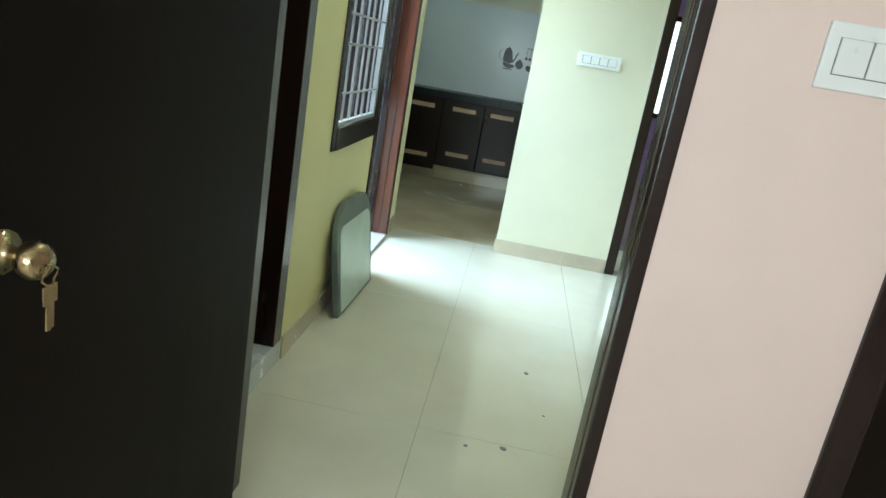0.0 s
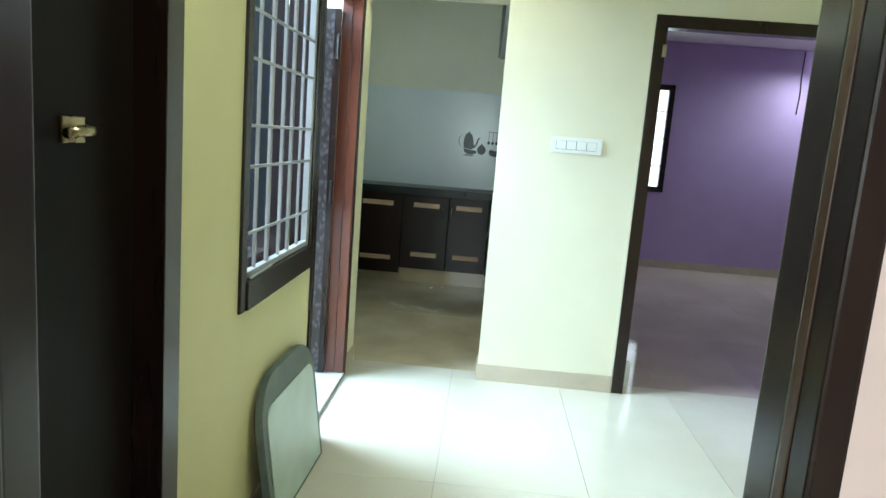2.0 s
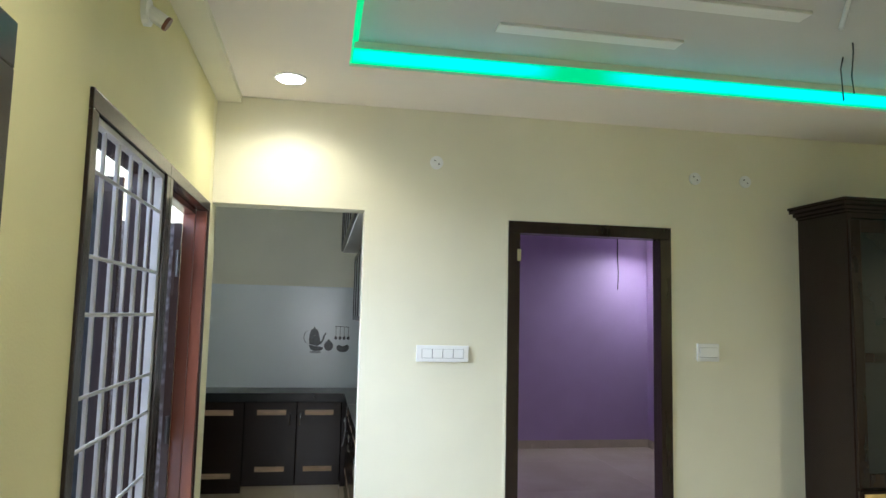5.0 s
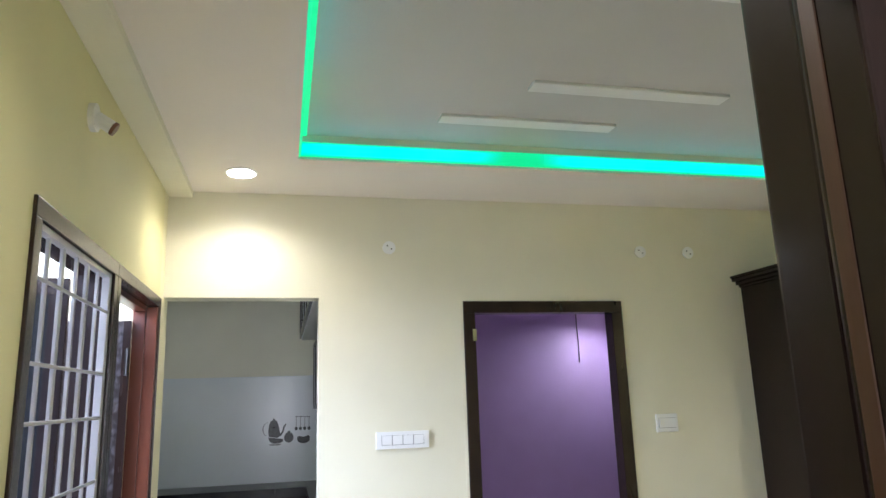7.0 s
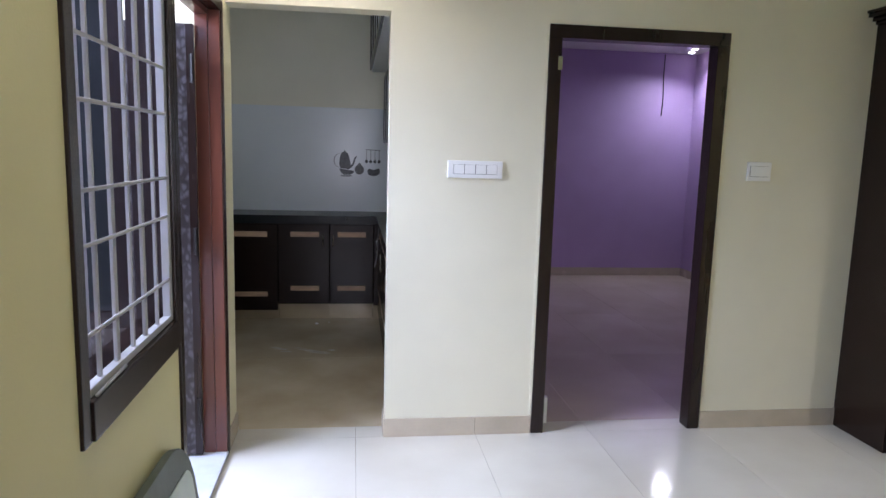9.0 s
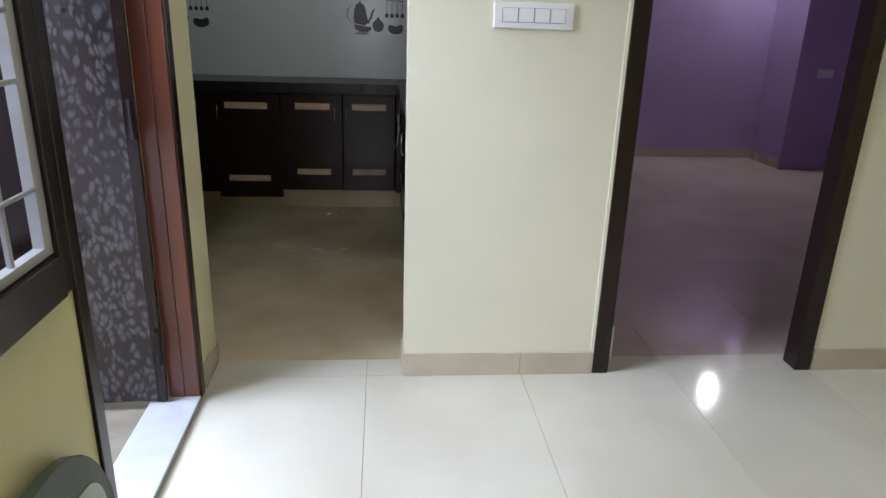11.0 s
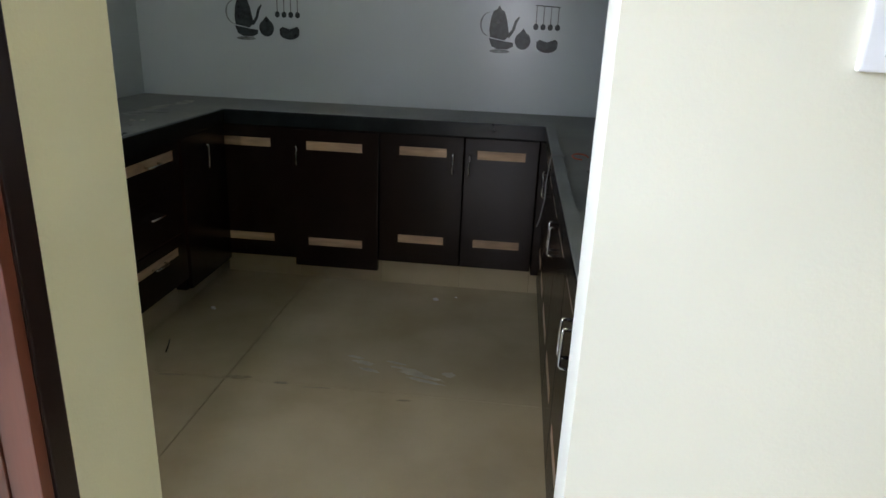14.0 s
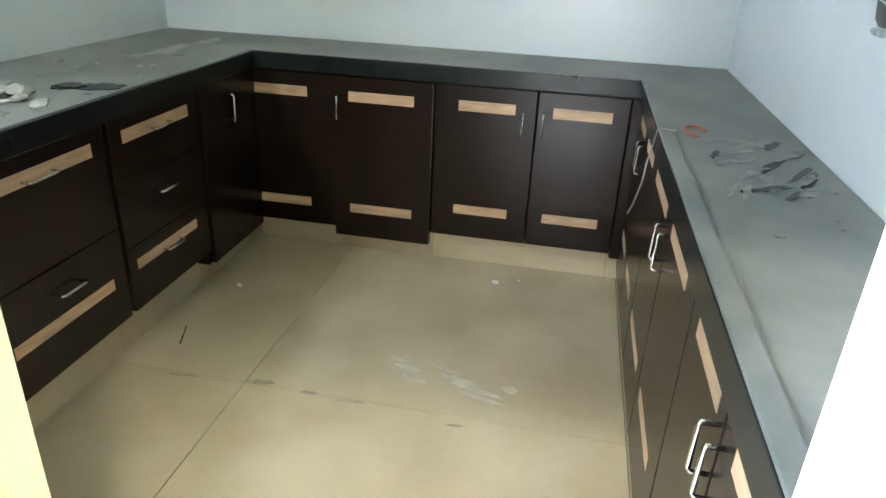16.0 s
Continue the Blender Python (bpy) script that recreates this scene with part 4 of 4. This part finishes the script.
motif("printed_pots", lambda u, v, d: (KL + 0.0092 + d, 7.65 + u, 1.262 + v))
motif("printed_pots", lambda u, v, d: (KR - 0.0092 - d, 7.10 - u, 1.240 + v))


# ---- loose bits ----
def shard(name, x, y, z, sx, sy, sz, material, label, category, group, seed):
    rng = random.Random(seed)
    bm = bmesh.new()
    bmesh.ops.create_icosphere(bm, subdivisions=2, radius=1)
    for v in bm.verts:
        k = 0.75 + 0.5 * rng.random()
        v.co = Vector((v.co.x * sx * k, v.co.y * sy * k, max(-0.35, v.co.z) * sz * k))
    lowest = min(v.co.z for v in bm.verts)
    ang = rng.random() * 3
    bmesh.ops.rotate(bm, verts=bm.verts, cent=(0, 0, 0), matrix=Matrix.Rotation(ang, 3, "Z"))
    bmesh.ops.translate(bm, verts=bm.verts, vec=(x, y, z - lowest))
    return tagged(mesh_ob(name, bm, material), label, category, group)


rng = random.Random(5)
for i, (x, y, s) in enumerate(((-1.99, 7.00, 0.045), (-2.05, 6.86, 0.05), (-1.95, 6.80, 0.035), (-2.10, 7.08, 0.03), (-1.93, 6.93, 0.03), (-1.85, 6.72, 0.04), (-2.02, 6.66, 0.05))):
    shard("plaster_lump", x, y, CT, s, s * 0.7, s * 0.45, RUBBLE, "broken lump of grey plaster on the counter", "rubble", "plaster lumps", i)
for i in range(16):
    shard("plaster_crumb", -1.80 - 0.45 * rng.random(), 6.6 + 1.0 * rng.random(), CT, 0.008 + 0.010 * rng.random(), 0.008, 0.005, RUBBLE, "small crumb of plaster on the counter", "rubble", "plaster crumbs", 20 + i)
for i in range(34):
    x, y, a, b = 0.02 + 0.22 * rng.random(), 6.72 + 0.5 * rng.random(), 0.02 + 0.07 * rng.random(), 0.006 + 0.010 * rng.random()
    turn = 0.5 + 0.9 * rng.random()
    bm = bmesh.new()
    out = []
    for t in [k * math.tau / 14 for k in range(14)]:
        k = 0.6 + 0.7 * rng.random()
        u, v = a * k * math.cos(t), b * k * math.sin(t)
        out.append((min(0.28, x + u * math.cos(turn) - v * math.sin(turn)), y + u * math.sin(turn) + v * math.cos(turn)))
    prism(bm, out, "z", CT + 0.0003 + 0.0001 * i, CT + 0.0012 + 0.0001 * i)
    tagged(mesh_ob("dust_streak", bm, DUST if i % 5 else GRANITE_EDGE), "thin streak of cement dust smeared on the granite", "dust", "dust streaks")
for i in range(9):
    shard("grit", 0.0 + 0.25 * rng.random(), 6.1 + 0.8 * rng.random(), CT, 0.006, 0.010, 0.004, GROOVE, "dark bit of grit on the counter", "grit", "grit on the counter", 60 + i)


def smear(name, x, y, z, a, b, turn, material, label, category, group, seed, thick=0.0010):
    """A thin ragged patch lying flat at z."""
    r = random.Random(seed)
    bm = bmesh.new()
    out = []
    for t in [k * math.tau / 26 for k in range(26)]:
        k = 0.7 + 0.5 * r.random()
        u, v = a * k * math.cos(t), b * k * math.sin(t)
        out.append((x + u * math.cos(turn) - v * math.sin(turn), y + u * math.sin(turn) + v * math.cos(turn)))
    prism(bm, out, "z", z + 0.0003, z + 0.0003 + thick)
    return tagged(mesh_ob(name, bm, material), label, category, group)


for i in range(16):
    smear("plaster_flake", -2.12 + 0.30 * rng.random(), 6.45 + 0.75 * rng.random(), CT, 0.03 + 0.07 * rng.random(), 0.02 + 0.03 * rng.random(), 3 * rng.random(), PALE_DUST if i % 3 else GRANITE_EDGE, "flat broken flake of plaster on the dusty counter", "rubble", "plaster flakes", 120 + i, 0.002 + 0.006 * rng.random())
for i in range(9):
    smear("cement_dust", -2.15 + 0.28 * rng.random(), 6.9 + 1.3 * rng.random(), CT, 0.06 + 0.10 * rng.random(), 0.02 + 0.03 * rng.random(), 1.2 + 0.5 * rng.random(), PALE_DUST if i % 2 else DUST, "film of pale cement dust on the granite", "dust", "films of cement dust", 150 + i, 0.0004 + 0.0002 * i)
for i, (x, y, a, b) in enumerate(((-0.82, 7.20, 0.05, 0.018), (-0.78, 7.14, 0.045, 0.014), (-0.86, 7.24, 0.04, 0.010), (-0.62, 7.17, 0.07, 0.014), (-0.57, 7.13, 0.10, 0.014), (-0.54, 7.09, 0.08, 0.012), (-0.45, 7.16, 0.03, 0.020), (-0.68, 7.22, 0.05, 0.008))):
    smear("wet_patch", x, y, 0.0, a, b, -0.25, WET, "pale drying wipe mark on the kitchen floor tiles", "stain", "wipe marks on the kitchen floor", 180 + i, 0.0004)
for i, (x, y, a, b) in enumerate(((-1.28, 6.99, 0.06, 0.014), (-1.10, 6.975, 0.035, 0.010), (-1.55, 6.96, 0.05, 0.008), (-0.60, 6.93, 0.03, 0.006), (-0.95, 6.965, 0.05, 0.006))):
    smear("dirt_mark", x, y, 0.0, a, b, 0.1, DIRT, "brown dirt mark on the kitchen floor tiles", "stain", "dirt marks on the kitchen floor", 200 + i, 0.0003)
cable("red_wire_scrap", [(0.00 + 0.03 * math.cos(a), 7.28 + 0.06 * math.sin(a), CT + 0.004) for a in [k * 0.6 for k in range(9)]], 0.003, RED, "curl of red wire lying on the counter")
cable("hanging_cable", [(-0.063, 7.22, CT + 0.014), (-0.110, 7.24, CT + 0.013), (-0.115, 7.25, CT - 0.04), (-0.118, 7.30, 0.80), (-0.115, 7.36, 0.72), (-0.125, 7.42, 0.62), (-0.135, 7.44, 0.58)], 0.0028, CABLE, "thin grey cable hanging over the counter edge")
for i, (x, y, s) in enumerate(((-1.66, 7.60, 0.014), (-0.60, 7.93, 0.016), (-0.50, 7.98, 0.007), (0.11, 3.70, 0.012), (-0.28, 3.66, 0.006), (0.03, 3.05, 0.012), (-0.10, 3.02, 0.008), (0.18, 3.35, 0.006))):
    shard("floor_crumb", x, y, 0.0, s, s * 0.8, s * 0.5, WHITE if i < 3 else GROOVE, "small crumb of dirt on the floor tiles", "crumb", "crumbs on the floor", 80 + i)
cable("twig", [(-1.70, 7.24, 0.003), (-1.68, 7.19, 0.004), (-1.66, 7.13, 0.003)], 0.003, IRON, "short dark twig on the kitchen floor")

# ---- floor tiles ----
floor = bpy.data.objects["floor"]


def tile_floor(xs, ys, material, gap=0.0007):
    meshes = {}
    for x0, x1 in zip(xs, xs[1:]):
        for y0, y1 in zip(ys, ys[1:]):
            key = (round(x1 - x0, 3), round(y1 - y0, 3))
            if key not in meshes:
                bm = bmesh.new()
                add_box(bm, gap, x1 - x0 - gap, gap, y1 - y0 - gap, -0.010, 0.0, bevel=0.0008)
                me = bpy.data.meshes.new("tile")
                bm.to_mesh(me)
                bm.free()
                me.materials.append(material)
                meshes[key] = me
            ob = new("tile", meshes[key])
            ob.location = (x0, y0, 0)
            ob.parent = floor


hx = [-1.045, -0.91, -0.28, 0.35, 0.98, 1.61, 2.24, 2.87, 3.50, 4.30]
tile_floor(hx, [2.43, 3.08, 4.34, 5.60, 5.74], FLOOR_HALL)
tile_floor([-2.2, -1.54, -0.91, -0.28, 0.35, 0.98, 1.61, 2.24, 3.0], [-1.5, -0.70, 0.56, 1.82, 2.43], FLOOR_HALL)
tile_floor([KL, -1.33, -0.07, KR], [5.74, 6.975, 8.50], FLOOR_KITCHEN, 0.0016)
tile_floor([0.52, 0.98, 1.61, 2.24, 2.87, 3.50, 4.50], [5.74, 6.98, 8.24, 9.50, BB], FLOOR_BEDROOM)
